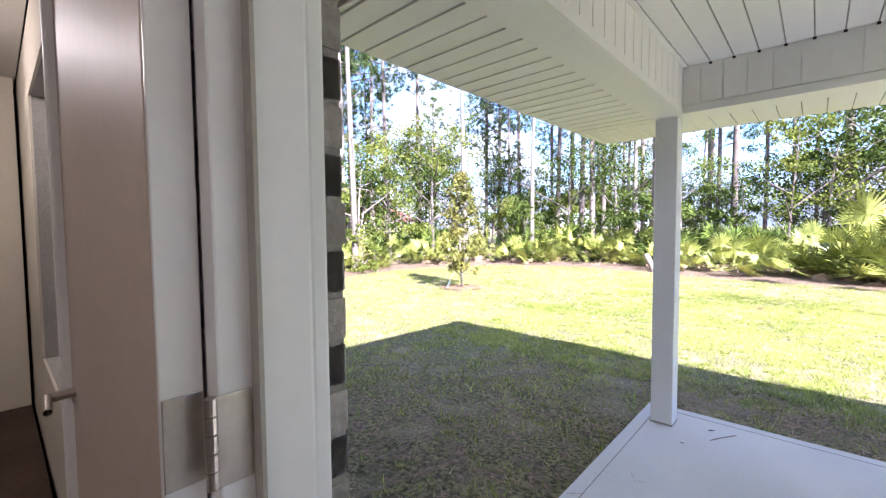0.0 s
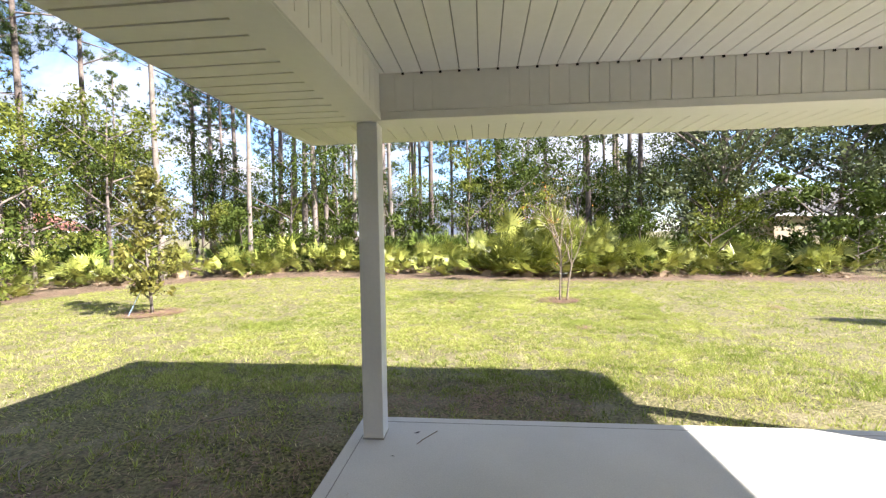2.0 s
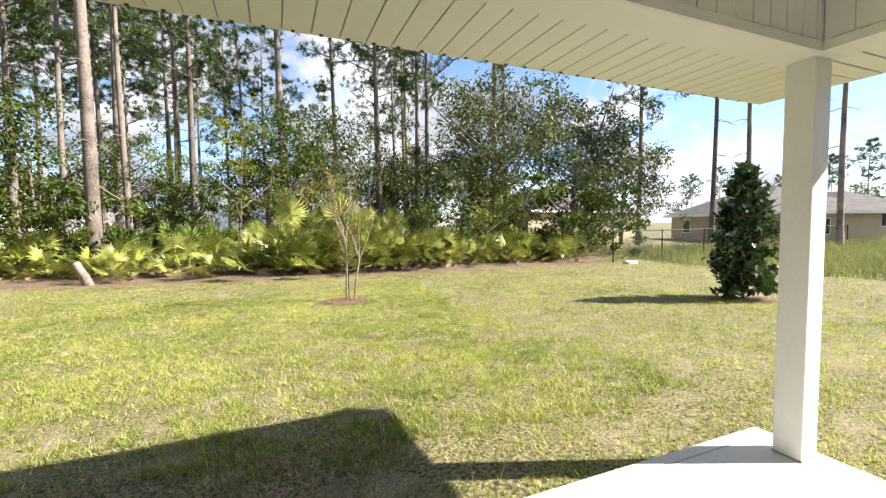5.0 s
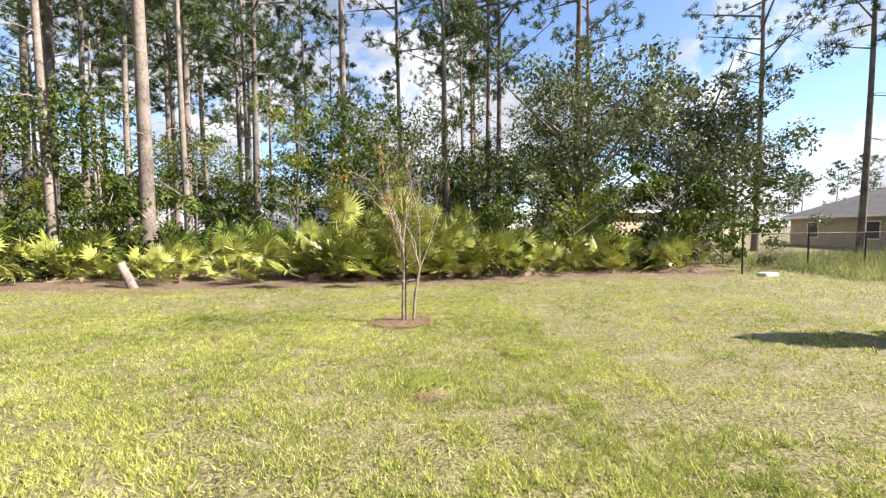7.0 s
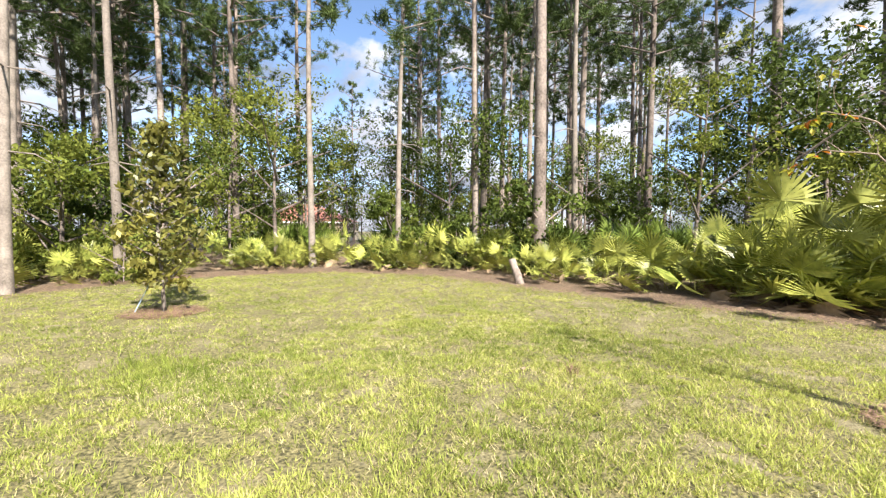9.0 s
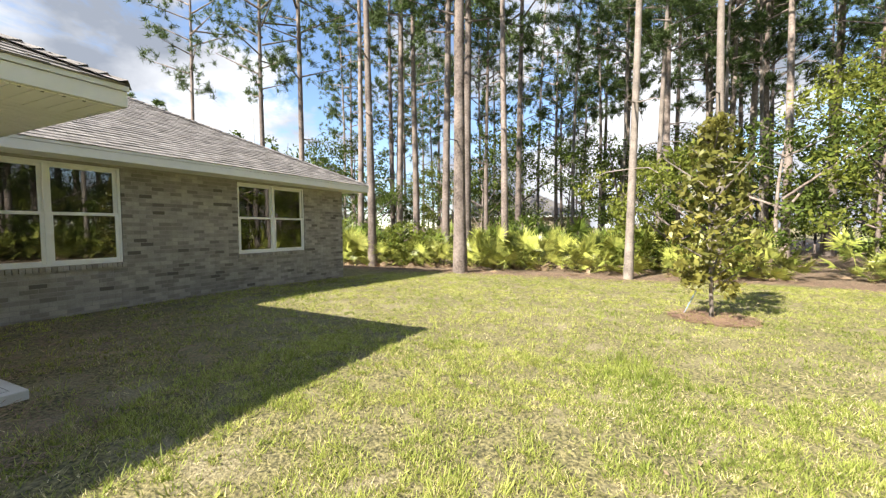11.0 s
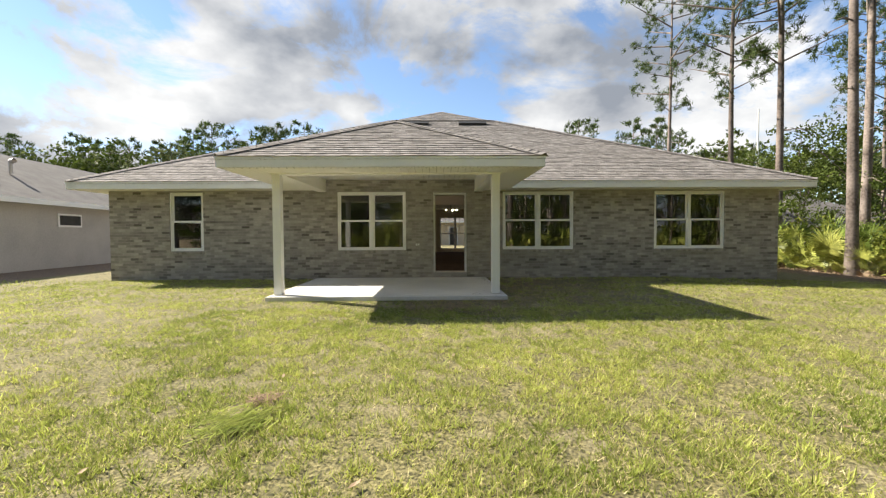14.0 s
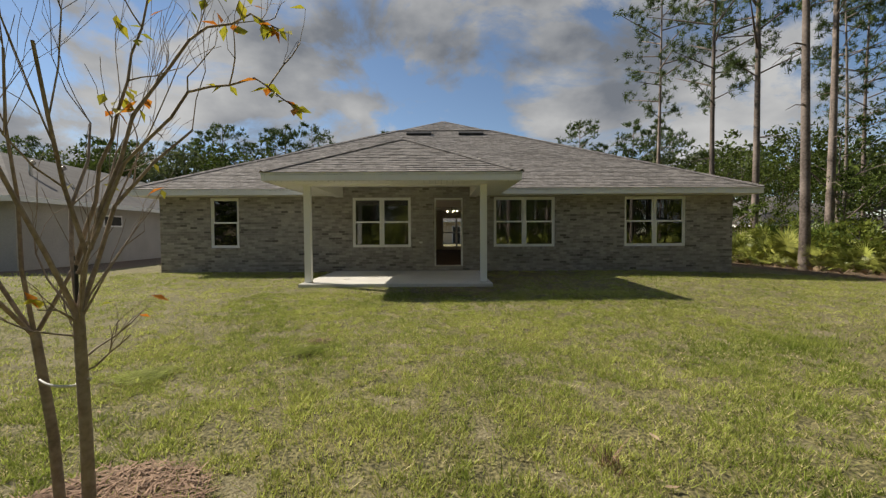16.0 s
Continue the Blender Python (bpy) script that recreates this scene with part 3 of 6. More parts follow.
tagged(ribbed("ceiling", BXL, BXR, BYI, 0.0, CZ, "y"), "ribbed off-white vinyl porch ceiling", "ceiling", kind="structure")


def beam(name, lo, hi, inner):
    """A boxed beam in vinyl: ribbed inner face above a plain lower band. inner: '-x', '+x' or '+y', the side that is ribbed."""
    root = box(name, lo, hi, M_VINYL, bevel=0.003)
    los, his = [], []
    z0, z1 = lo[2] + 0.055, hi[2]
    if inner == "+y":
        s = lo[0]
        while s < hi[0] - 0.02:
            los.append((s + 0.004, hi[1], z0)), his.append((min(s + PANEL, hi[0]) - 0.004, hi[1] + 0.008, z1))
            s += PANEL
        band = ((lo[0], hi[1], lo[2]), (hi[0], hi[1] + 0.012, z0 - 0.004))
    else:
        x = lo[0] if inner == "-x" else hi[0]
        xa, xb = (x - 0.008, x) if inner == "-x" else (x, x + 0.008)
        s = lo[1]
        while s < hi[1] - 0.02:
            los.append((xa, s + 0.004, z0)), his.append((xb, min(s + PANEL, hi[1]) - 0.004, z1))
            s += PANEL
        band = ((x - 0.012, lo[1], lo[2]), (x, hi[1], z0 - 0.004)) if inner == "-x" else ((x, lo[1], lo[2]), (x + 0.012, hi[1], z0 - 0.004))
    v, f = box_arrays(los, his)
    from_arrays("panels", v, f, M_VINYL, root)
    box("band", *band, M_VINYL, root, bevel=0.002)
    return tagged(root, "boxed porch beam clad in ribbed off-white vinyl", "beam", kind="structure")


beam("beam", (BXL - 0.2, BYF, BZ), (BXR + 0.2, BYI, CZ + 0.05), "+y")
beam("beam", (BXR + 0.001, BYI + 0.013, BZ), (BXR + 0.2, -0.001, CZ + 0.05), "-x")
beam("beam", (BXL - 0.2, BYI + 0.013, BZ), (BXL - 0.001, -0.001, CZ + 0.05), "+x")
SZ = BZ + 0.022
front_s = ribbed("soffit", PX0 + 0.03, PX1 - 0.03, PY0 + 0.03, BYF, SZ, "y", split=True)
right_s = ribbed("soffit", BXR + 0.2, PX1 - 0.03, BYF, ME["y0"] + 0.0, SZ, "x", split=True)
left_s = ribbed("soffit", PX0 + 0.03, BXL - 0.2, BYF, ME["y0"] + 0.0, SZ, "x", split=True)
main_r = ribbed("soffit", PX1 - 0.03, ME["x1"] - 0.03, ME["y0"] + 0.03, 0.012, WALL_TOP, "y", split=True)
main_l = ribbed("soffit", ME["x0"] + 0.03, PX0 + 0.03, ME["y0"] + 0.03, 0.012, WALL_TOP, "y", split=True)
fill_r = ribbed("soffit", BXR + 0.2, PX1 - 0.03, ME["y0"] + 0.002, 0.012, WALL_TOP, "x", split=True)
fill_l = ribbed("soffit", PX0 + 0.03, BXL - 0.2, ME["y0"] + 0.002, 0.012, WALL_TOP, "x", split=True)
end_r = ribbed("soffit", X1, ME["x1"] - 0.03, 0.014, ME["y1"], WALL_TOP, "x", split=True)
end_l = ribbed("soffit", ME["x0"] + 0.03, X0, 0.014, ME["y1"], WALL_TOP, "x", split=True)
for ob in (front_s, right_s, left_s, main_r, main_l, fill_r, fill_l, end_r, end_l):
    tagged(ob, "perforated off-white vinyl soffit panels under the eave", "soffit", kind="structure")
holes = []
for k in range(44):
    x = PX0 + 0.3 + k * PANEL * 0.98
    if x < PX1 - 0.2:
        holes.append(((x - 0.008, PY0 + 0.034, SZ - 0.004), (x + 0.008, PY0 + 0.052, SZ + 0.002)))
s = BXL + PANEL
while s < BXR - 0.05:
    holes.append(((s - 0.008, BYI + 0.0085, CZ - 0.014), (s + 0.008, BYI + 0.016, CZ - 0.001)))
    s += PANEL
tagged(boxes("trim", holes, M_DARK), "dark vent notches along the porch soffit", "soffit vents", kind="structure")

# ---- slab and posts ----
SLAB_Z = -0.14
bm = bmesh.new()
add_box(bm, (-3.02, -3.30, SLAB_Z - 0.16), (1.36, 0.008, SLAB_Z), 0.012)
slab = part("floor", bm, M_CONCRETE)
tagged(slab, "pale concrete porch slab with a tooled border", "porch slab", kind="structure")
boxes("tooled_border", [((-2.93, -3.215, SLAB_Z), (1.27, -3.209, SLAB_Z + 0.0015)), ((1.27, -3.21, SLAB_Z), (1.276, 0.0, SLAB_Z + 0.0015)), ((-2.936, -3.21, SLAB_Z), (-2.93, 0.0, SLAB_Z + 0.0015))], M_MORTAR, slab, "shallow tooled line near the slab's edge")


def post(x0, y0):
    root = box("porch_post", (x0, y0, SLAB_Z + 0.004), (x0 + 0.146, y0 + 0.146, BZ - 0.001), M_POST, bevel=0.006)
    box("base_joint", (x0 - 0.003, y0 - 0.003, SLAB_Z), (x0 + 0.149, y0 + 0.149, SLAB_Z + 0.012), M_GROOVE, root, "dark sealant joint at the foot", bevel=0.001)
    return tagged(root, "square white painted porch post on the concrete slab", "post", "porch posts")


post(BXR + 0.027, BYF + 0.027)
post(BXL - 0.173, BYF + 0.027)

# ---- windows ----


def sash(name, x0, x1, z0, z1, y, parent):
    t = 0.045
    ob = boxes(name, [((x0, y, z0), (x0 + t, y + 0.035, z1)), ((x1 - t, y, z0), (x1, y + 0.035, z1)), ((x0 + t, y, z0), (x1 - t, y + 0.035, z0 + t)), ((x0 + t, y, z1 - t), (x1 - t, y + 0.035, z1))], M_FRAME, parent, bevel=0.004)
    pane = box("pane", (x0 + t, y + 0.014, z0 + t), (x1 - t, y + 0.02, z1 - t), M_GLASS, ob, bevel=0)
    pane.visible_shadow = False
    return ob


def window(name, x0, x1, z0, z1, units, label):
    root = bpy.data.objects.new(name, None)
    scene.collection.objects.link(root)
    root.location = (x0, 0.03, z0)
    f, y = 0.035, 0.02
    made = [boxes("window_frame", [((x0, y, z0), (x0 + f, y + 0.09, z1)), ((x1 - f, y, z0), (x1, y + 0.09, z1)), ((x0 + f, y, z0), (x1 - f, y + 0.09, z0 + f)), ((x0 + f, y, z1 - f), (x1 - f, y + 0.09, z1))], M_FRAME, None, bevel=0.004)]
    w = (x1 - x0 - 2 * f) / units
    for u in range(units):
        a = x0 + f + u * w
        b = a + w
        if u:
            made.append(box("mullion", (a - 0.028, y - 0.004, z0 + f), (a + 0.028, y + 0.085, z1 - f), M_FRAME, bevel=0.004))
            a += 0.028
        if u < units - 1:
            b -= 0.028
        mid = (z0 + z1) / 2 + 0.01
        made.append(sash("upper_sash", a, b, mid - 0.02, z1 - f, y + 0.045, None))
        made.append(sash("lower_sash", a, b, z0 + f, mid + 0.022, y + 0.008, None))
    bm = bmesh.new()
    n = max(3, int((x1 - x0 + 0.1) / 0.0677))
    step = (x1 - x0 + 0.06) / n
    for i in range(n):
        add_box(bm, (x0 - 0.03 + i * step + 0.004, -0.035, z0 - 0.075), (x0 - 0.03 + (i + 1) * step - 0.004, 0.05, z0 - 0.004), 0.004)
    made.append(part("window_sill", bm, M_BRICK_ROW, None, "rowlock brick sill"))
    inv = Matrix.Translation(root.location).inverted()
    for ob in made:
        ob.parent = root
        ob.matrix_parent_inverse = inv
    return tagged(root, label, "window", kind="structure")


window("window_1", *OPENINGS[0], 1, "white vinyl single-hung window with dark reflecting panes")
window("window_2", *OPENINGS[1], 2, "white vinyl twin window under the porch roof")
window("window_3", *OPENINGS[3], 2, "white vinyl twin window mirroring the woods")
window("window_4", *OPENINGS[4], 2, "white vinyl twin window mirroring the woods")

# ---- door, frame and hinges ----
jx0, jx1, jz = 0.0, 0.865, 2.07  # brick shows 5 cm deep round the frame
frame_ob = boxes("door_frame", [((jx0, 0.076, -0.01), (jx0 + 0.035, 0.19, jz)), ((jx1 - 0.035, 0.076, -0.01), (jx1, 0.19, jz)), ((jx0 + 0.035, 0.076, jz - 0.035), (jx1 - 0.035, 0.19, jz))], M_FRAME, None, bevel=0.003)
tagged(frame_ob, "white painted exterior door frame", "door frame", kind="structure")
boxes("stop", [((jx0 + 0.035, 0.085, 0.02), (jx0 + 0.048, 0.148, jz - 0.035)), ((jx1 - 0.048, 0.085, 0.02), (jx1 - 0.035, 0.148, jz - 0.035)), ((jx0 + 0.048, 0.085, jz - 0.048), (jx1 - 0.048, 0.148, jz - 0.035))], M_FRAME, frame_ob, bevel=0.003)
boxes("brick_moulding", [((jx0 + 0.001, 0.050, -0.01), (jx0 + 0.03, 0.075, jz - 0.001)), ((jx1 - 0.03, 0.050, -0.01), (jx1 - 0.001, 0.075, jz - 0.001)), ((jx0 + 0.03, 0.050, jz - 0.03), (jx1 - 0.03, 0.075, jz - 0.001))], M_FRAME, frame_ob, bevel=0.005)
boxes("weather_strip", [((jx1 - 0.056, 0.149, 0.02), (jx1 - 0.036, 0.154, jz - 0.04))], M_GROOVE, frame_ob, "grey rubber weather strip")
box("threshold", (jx0 + 0.036, 0.02, -0.03), (jx1 - 0.036, 0.20, 0.012), M_STEEL, frame_ob, "metal threshold", bevel=0.004)
casing = boxes("trim", [((jx0 - 0.06, 0.167, 0.0), (jx0 + 0.004, 0.187, jz + 0.06)), ((jx1 - 0.004, 0.167, 0.0), (jx1 + 0.06, 0.187, jz + 0.06)), ((jx0 + 0.004, 0.167, jz - 0.004), (jx1 - 0.004, 0.187, jz + 0.06))], M_FRAME, None, bevel=0.003)
tagged(casing, "white inside casing round the door", "door casing", kind="structure")
DOOR_TURN = Matrix.Translation((0.862, 0.1935, 0.0)) @ Matrix.Rotation(radians(-0.35), 4, "Z")
door = box("door_1", (0.006, 0.0, 0.015), (0.80, 0.043, 2.03), M_DOOR, bevel=0.003)
box("edge", (-0.002, 0.0005, 0.015), (0.0055, 0.0425, 2.03), M_FRAME, door, "white hinge edge", bevel=0.002)
box("edge", (0.8005, 0.0, 0.015), (0.83, 0.062, 2.03), M_FRAME, door, "white weather strip edge", bevel=0.006)
handle = tubes("handle", [([(0.745, 0.043, 0.95), (0.745, 0.09, 0.95)], [0.012, 0.012]), ([(0.745, 0.09, 0.95), (0.64, 0.095, 0.95)], [0.009, 0.008])], M_STEEL, door, "nickel lever handle")
door.matrix_world = DOOR_TURN
tagged(door, "beige entry door swung fully open against the wall", "door", kind="structure")


def hinge(z):
    root = box("hinge", (0.8275, 0.1565, z), (0.8300, 0.1925, z + 0.10), M_STEEL, None, bevel=0.0008)
    bm = bmesh.new()
    for k in range(5):
        bmesh.ops.create_cone(bm, cap_ends=True, segments=12, radius1=0.0065, radius2=0.0065, depth=0.0185, matrix=Matrix.Translation((0.831, 0.197, z + 0.01 + k * 0.02)))
    part("knuckle", bm, M_STEEL, root)
    leaf = box("leaf", (-0.0045, 0.002, z), (-0.0022, 0.041, z + 0.10), M_STEEL, root, bevel=0.0008)
    leaf.matrix_world = DOOR_TURN
    for sy, sz in ((0.166, 0.018), (0.182, 0.03), (0.166, 0.06), (0.182, 0.082)):
        bm = bmesh.new()
        bmesh.ops.create_cone(bm, cap_ends=True, segments=10, radius1=0.004, radius2=0.003, depth=0.002, matrix=Matrix.Translation((0.8270, sy, z + sz)) @ Matrix.Rotation(radians(90), 4, "Y"))
        part("screw", bm, M_STEEL, root)
    return tagged(root, "satin nickel butt hinge on the door jamb", "hinge", "door hinges")


for hz in (0.22, 1.04, 1.82):
    hinge(hz)

outlet = box("outlet_box", (-0.47, -0.03, 0.68), (-0.36, 0.004, 0.76), M_GROOVE, bevel=0.006)
for ox in (-0.455, -0.405):
    box("socket_cover", (ox, -0.038, 0.695), (ox + 0.035, -0.029, 0.745), M_WHITE, outlet, "white socket cover", bevel=0.004)
tagged(outlet, "small grey outdoor outlet box on the brick wall", "outlet")
bib = box("hose_bib", (1.55, -0.06, 0.12), (1.585, 0.01, 0.155), M_STEEL, bevel=0.01)
box("valve_handle", (1.54, -0.075, 0.16), (1.595, -0.062, 0.172), M_DARK, bib, bevel=0.004)
tagged(bib, "small metal garden tap low on the brick wall", "tap")

# ---- inside, as seen through the door ----
tagged(box("floor_inside", (X0 + 0.2, 0.2, -0.1), (X1 - 0.2, 13.0, -0.002), M_CARPET, bevel=0), "dark brown interior floor", "floor", kind="structure")
tagged(box("ceiling_inside", (X0 + 0.2, 0.186, 2.441), (X1 - 0.2, 13.0, 2.5), M_INNER_CEIL, bevel=0), "textured white interior ceiling", "ceiling", kind="structure")
tagged(boxes("wall_inner_1", [((a, 0.167, c), (b, 0.1785, d)) for a, b, c, d in wall_cells(X0 + 0.2, X1 - 0.2, 0.0, 2.44, [(o[0] - 0.06, o[1] + 0.06, o[2] - 0.02, o[3] + 0.06) if i == 2 else o for i, o in enumerate(OPENINGS)])], M_INNER), "beige plasterboard lining inside the back wall", "wall", kind="structure")
tagged(boxes("wall_inner_2", [((a, 4.8, c), (b, 4.92, d)) for a, b, c, d in wall_cells(X0 + 0.2, X1 - 0.2, 0.0, 2.44, [(-0.35, 1.75, -0.1, 2.1)])], M_INNER), "beige partition with a wide opening", "wall", kind="structure")
tagged(box("wall_inner_3", (4.75, 0.2, 0.0), (4.87, 4.8, 2.44), M_INNER, bevel=0), "beige side wall of the living room", "wall", kind="structure")
tagged(box("wall_inner_4", (-3.2, 0.2, 0.0), (-3.08, 4.8, 2.44), M_INNER, bevel=0), "beige side wall of the living room", "wall", kind="structure")
tagged(box("wall_inner_5", (-2.2, 4.92, 0.0), (-2.08, 13.0, 2.44), M_INNER, bevel=0), "beige side wall of the front room", "wall", kind="structure")
tagged(box("wall_inner_6", (3.6, 4.92, 0.0), (3.72, 13.0, 2.44), M_INNER, bevel=0), "beige side wall of the front room", "wall", kind="structure")
island = box("kitchen_island", (3.6, 0.9, 0.0), (4.74, 2.2, 0.86), M_WHITE, bevel=0.006)
box("worktop", (3.56, 0.86, 0.861), (4.745, 2.24, 0.90), M_STUCCO, island, "pale stone worktop", bevel=0.006)
tagged(island, "white low kitchen unit with a pale worktop", "kitchen unit")
for py, pz in ((0.55, 1.12), (0.62, 1.95)):
    tagged(box("wall_plate", (4.742, py, pz), (4.749, py + 0.075, pz + 0.115), M_DARK, bevel=0.002), "small dark box for a wall switch", "wall switch", "wall switches")
# unseen lamp and bulb, added west of the doorway to brighten the door jamb
lamp = box("ceiling_light", (-0.68, 2.32, 2.425), (-0.52, 2.48, 2.4405), M_WHITE, bevel=0.006)
bm = bmesh.new()
bmesh.ops.create_cone(bm, cap_ends=True, segments=20, radius1=0.06, radius2=0.06, depth=0.006, matrix=Matrix.Translation((-0.6, 2.4, 2.421)))
part("diffuser", bm, M_BULB, lamp, "lit round diffuser")
glow = new("ceiling_and_fill_bulb", bpy.data.lights.new("ceiling_and_fill_bulb", "POINT"))
glow.data.energy, glow.data.color, glow.data.shadow_soft_size = 6.5, (1.0, 0.85, 0.66), 0.06
glow.location = (-0.6, 2.4, 2.34)
tagged(lamp, "one of two lit recessed living room ceiling lights, the west one added as fill", "ceiling light", "ceiling lights")
copy_thing(lamp, Matrix.Translation((4.0, -1.55, 0.0)))
glow = new("ceiling_and_fill_bulb", bpy.data.lights.new("ceiling_and_fill_bulb", "POINT"))
glow.data.energy, glow.data.color, glow.data.shadow_soft_size = 3.5, (1.0, 0.85, 0.66), 0.06
glow.location = (3.4, 0.85, 2.34)

front = bpy.data.objects.new("window_5", None)
scene.collection.objects.link(front)
fx0, fx1, fz0, fz1 = FRONT_HOLE[0]
fb = [((fx0, 13.03, fz0), (fx0 + 0.05, 13.12, fz1)), ((fx1 - 0.05, 13.03, fz0), (fx1, 13.12, fz1)), ((fx0, 13.03, fz0), (fx1, 13.12, fz0 + 0.05)), ((fx0, 13.03, fz1 - 0.05), (fx1, 13.12, fz1)), (((fx0 + fx1) / 2 - 0.06, 13.02, fz0), ((fx0 + fx1) / 2 + 0.06, 13.13, fz1)), ((fx0, 13.04, 1.03), (fx1, 13.11, 1.09))]
boxes("window_frame", fb, M_FRAME, front, bevel=0.003)
bars = [((fx0 + 0.05 + i * 0.27, 13.06, 1.09), (fx0 + 0.07 + i * 0.27, 13.08, fz1)) for i in range(1, 6)] + [((fx0, 13.06, 1.5), (fx1, 13.08, 1.52))]
boxes("glazing_bars", bars, M_FRAME, front)
tagged(front, "wide front window with glazing bars, seen through the house", "window", kind="structure")

chandelier = tubes("chandelier", [([(0.75, 8.0, 2.44), (0.75, 8.0, 2.05)], [0.012, 0.012])], M_DARK)
for k in range(5):
    w = 2 * math.pi * k / 5
    ex, ey = 0.75 + 0.26 * math.cos(w), 8.0 + 0.26 * math.sin(w)
    arm = tubes("arm", [([(0.75, 8.0, 2.06), ((0.75 + ex) / 2, (8.0 + ey) / 2, 2.0), (ex, ey, 2.05)], [0.008, 0.008, 0.008])], M_DARK, chandelier)
    bm = bmesh.new()
    bmesh.ops.create_icosphere(bm, subdivisions=2, radius=0.028, matrix=Matrix.Translation((ex, ey, 2.10)))
    part("glass_shade", bm, M_BULB, chandelier, "glowing frosted shade")
glow = new("chandelier_bulb", bpy.data.lights.new("chandelier_bulb", "POINT"))
glow.data.energy, glow.data.color, glow.data.shadow_soft_size = 2.5, (1.0, 0.85, 0.66), 0.2
glow.location = (0.75, 8.0, 1.9)
tagged(chandelier, "dark metal five-arm chandelier with lit shades", "chandelier")

# ---- neighbouring houses ----


def far_house(x, y, w, d, wall_h, rot, wall_mat, roof_mat, label, windows=()):
    root = bpy.data.objects.new("house", None)
    scene.collection.objects.link(root)
    root.matrix_world = pose(x, y, float(ground_z(x, y)) - 0.05, 0, 0, rot)
    box("wall", (-w / 2, -d / 2, 0), (w / 2, d / 2, wall_h), wall_mat, root, bevel=0.01)
    o, r = 0.45, 0.45 * min(w, d) / 2
    h = min(w, d) / 2 + o
    bm = bmesh.new()
    c = [bm.verts.new(p) for p in ((-w / 2 - o, -d / 2 - o, wall_h), (w / 2 + o, -d / 2 - o, wall_h), (w / 2 + o, d / 2 + o, wall_h), (-w / 2 - o, d / 2 + o, wall_h))]
    if w >= d:
        a, b = bm.verts.new((-w / 2 - o + h, 0, wall_h + h * 0.46)), bm.verts.new((w / 2 + o - h, 0, wall_h + h * 0.46))
        for f in ((c[0], c[1], b, a), (c[2], c[3], a, b), (c[1], c[2], b), (c[3], c[0], a)):
            bm.faces.new(f)
    else:
        a, b = bm.verts.new((0, -d / 2 - o + h, wall_h + h * 0.46)), bm.verts.new((0, d / 2 + o - h, wall_h + h * 0.46))
        for f in ((c[1], c[2], b, a), (c[3], c[0], a, b), (c[0], c[1], a), (c[2], c[3], b)):
            bm.faces.new(f)
    bm.faces.new(c[::-1])
    part("roof", bm, roof_mat, root)
    boxes("fascia", [((-w / 2 - o, -d / 2 - o - 0.02, wall_h - 0.16), (w / 2 + o, -d / 2 - o, wall_h + 0.01)), ((-w / 2 - o, d / 2 + o, wall_h - 0.16), (w / 2 + o, d / 2 + o + 0.02, wall_h + 0.01)), ((w / 2 + o, -d / 2 - o, wall_h - 0.16), (w / 2 + o + 0.02, d / 2 + o, wall_h + 0.01)), ((-w / 2 - o - 0.02, -d / 2 - o, wall_h - 0.16), (-w / 2 - o, d / 2 + o, wall_h + 0.01))], M_FASCIA, root)
    for face, s, z, ww, hh in windows:
        if face in "-+":
            yy = -d / 2 if face == "-" else d / 2
            q = 1 if face == "+" else -1
            lo, hi = (s - ww / 2, min(yy, yy + q * 0.04), z), (s + ww / 2, max(yy, yy + q * 0.04), z + hh)
            glo, ghi = (s - ww / 2 + 0.07, min(yy + q * 0.041, yy + q * 0.05), z + 0.07), (s + ww / 2 - 0.07, max(yy + q * 0.041, yy + q * 0.05), z + hh - 0.07)
        else:
            xx = w / 2
            lo, hi = (xx, s - ww / 2, z), (xx + 0.04, s + ww / 2, z + hh)
            glo, ghi = (xx + 0.041, s - ww / 2 + 0.07, z + 0.07), (xx + 0.05, s + ww / 2 - 0.07, z + hh - 0.07)
        fr = box("window", lo, hi, M_FRAME, root, bevel=0.005)
        box("pane", glo, ghi, M_DARK, fr, "dark window pane", bevel=0)
    return tagged(root, label, "house")


near = far_house(-18.6, 9.0, 9.0, 17.0, 2.45, 4.0, M_BLOCK, M_FAR_ROOF, "neighbouring house with a grey rendered wall and shingle roof", [("e", -4.2, 1.55, 1.1, 0.5), ("e", 4.0, 1.0, 0.9, 1.1)])
for vy in (-5.5, -4.2):
    pv = tubes("roof_pipe", [([(-15.6, 9 + vy, 3.3), (-15.6, 9 + vy, 3.75)], [0.06, 0.06]), ([(-15.6, 9 + vy, 3.75), (-15.45, 9 + vy, 3.8)], [0.09, 0.09])], M_STEEL)
    tagged(pv, "grey metal vent pipe on the neighbouring roof", "roof pipe", "roof pipes")
far_house(-25.0, -35.0, 15.0, 9.0, 2.6, 12, M_STUCCO, M_FAR_ROOF, "beige stucco house half hidden behind oak trees", [("+", -4, 0.9, 1.6, 1.2), ("+", 3, 0.9, 1.6, 1.2), ("+", 0, 0.0, 0.9, 2.0)])
far_house(-34.7, -21.8, 11.0, 7.5, 2.1, 66, M_STUCCO, M_FAR_ROOF, "tan stucco house with a grey shingle roof across the field", [("-", -3, 0.6, 1.1, 1.1), ("-", 2, 0.6, 1.1, 1.1), ("+", -3, 0.6, 1.1, 1.1), ("+", 3, 0.6, 1.1, 1.1), ("e", 0, 0.6, 1.1, 1.1)])
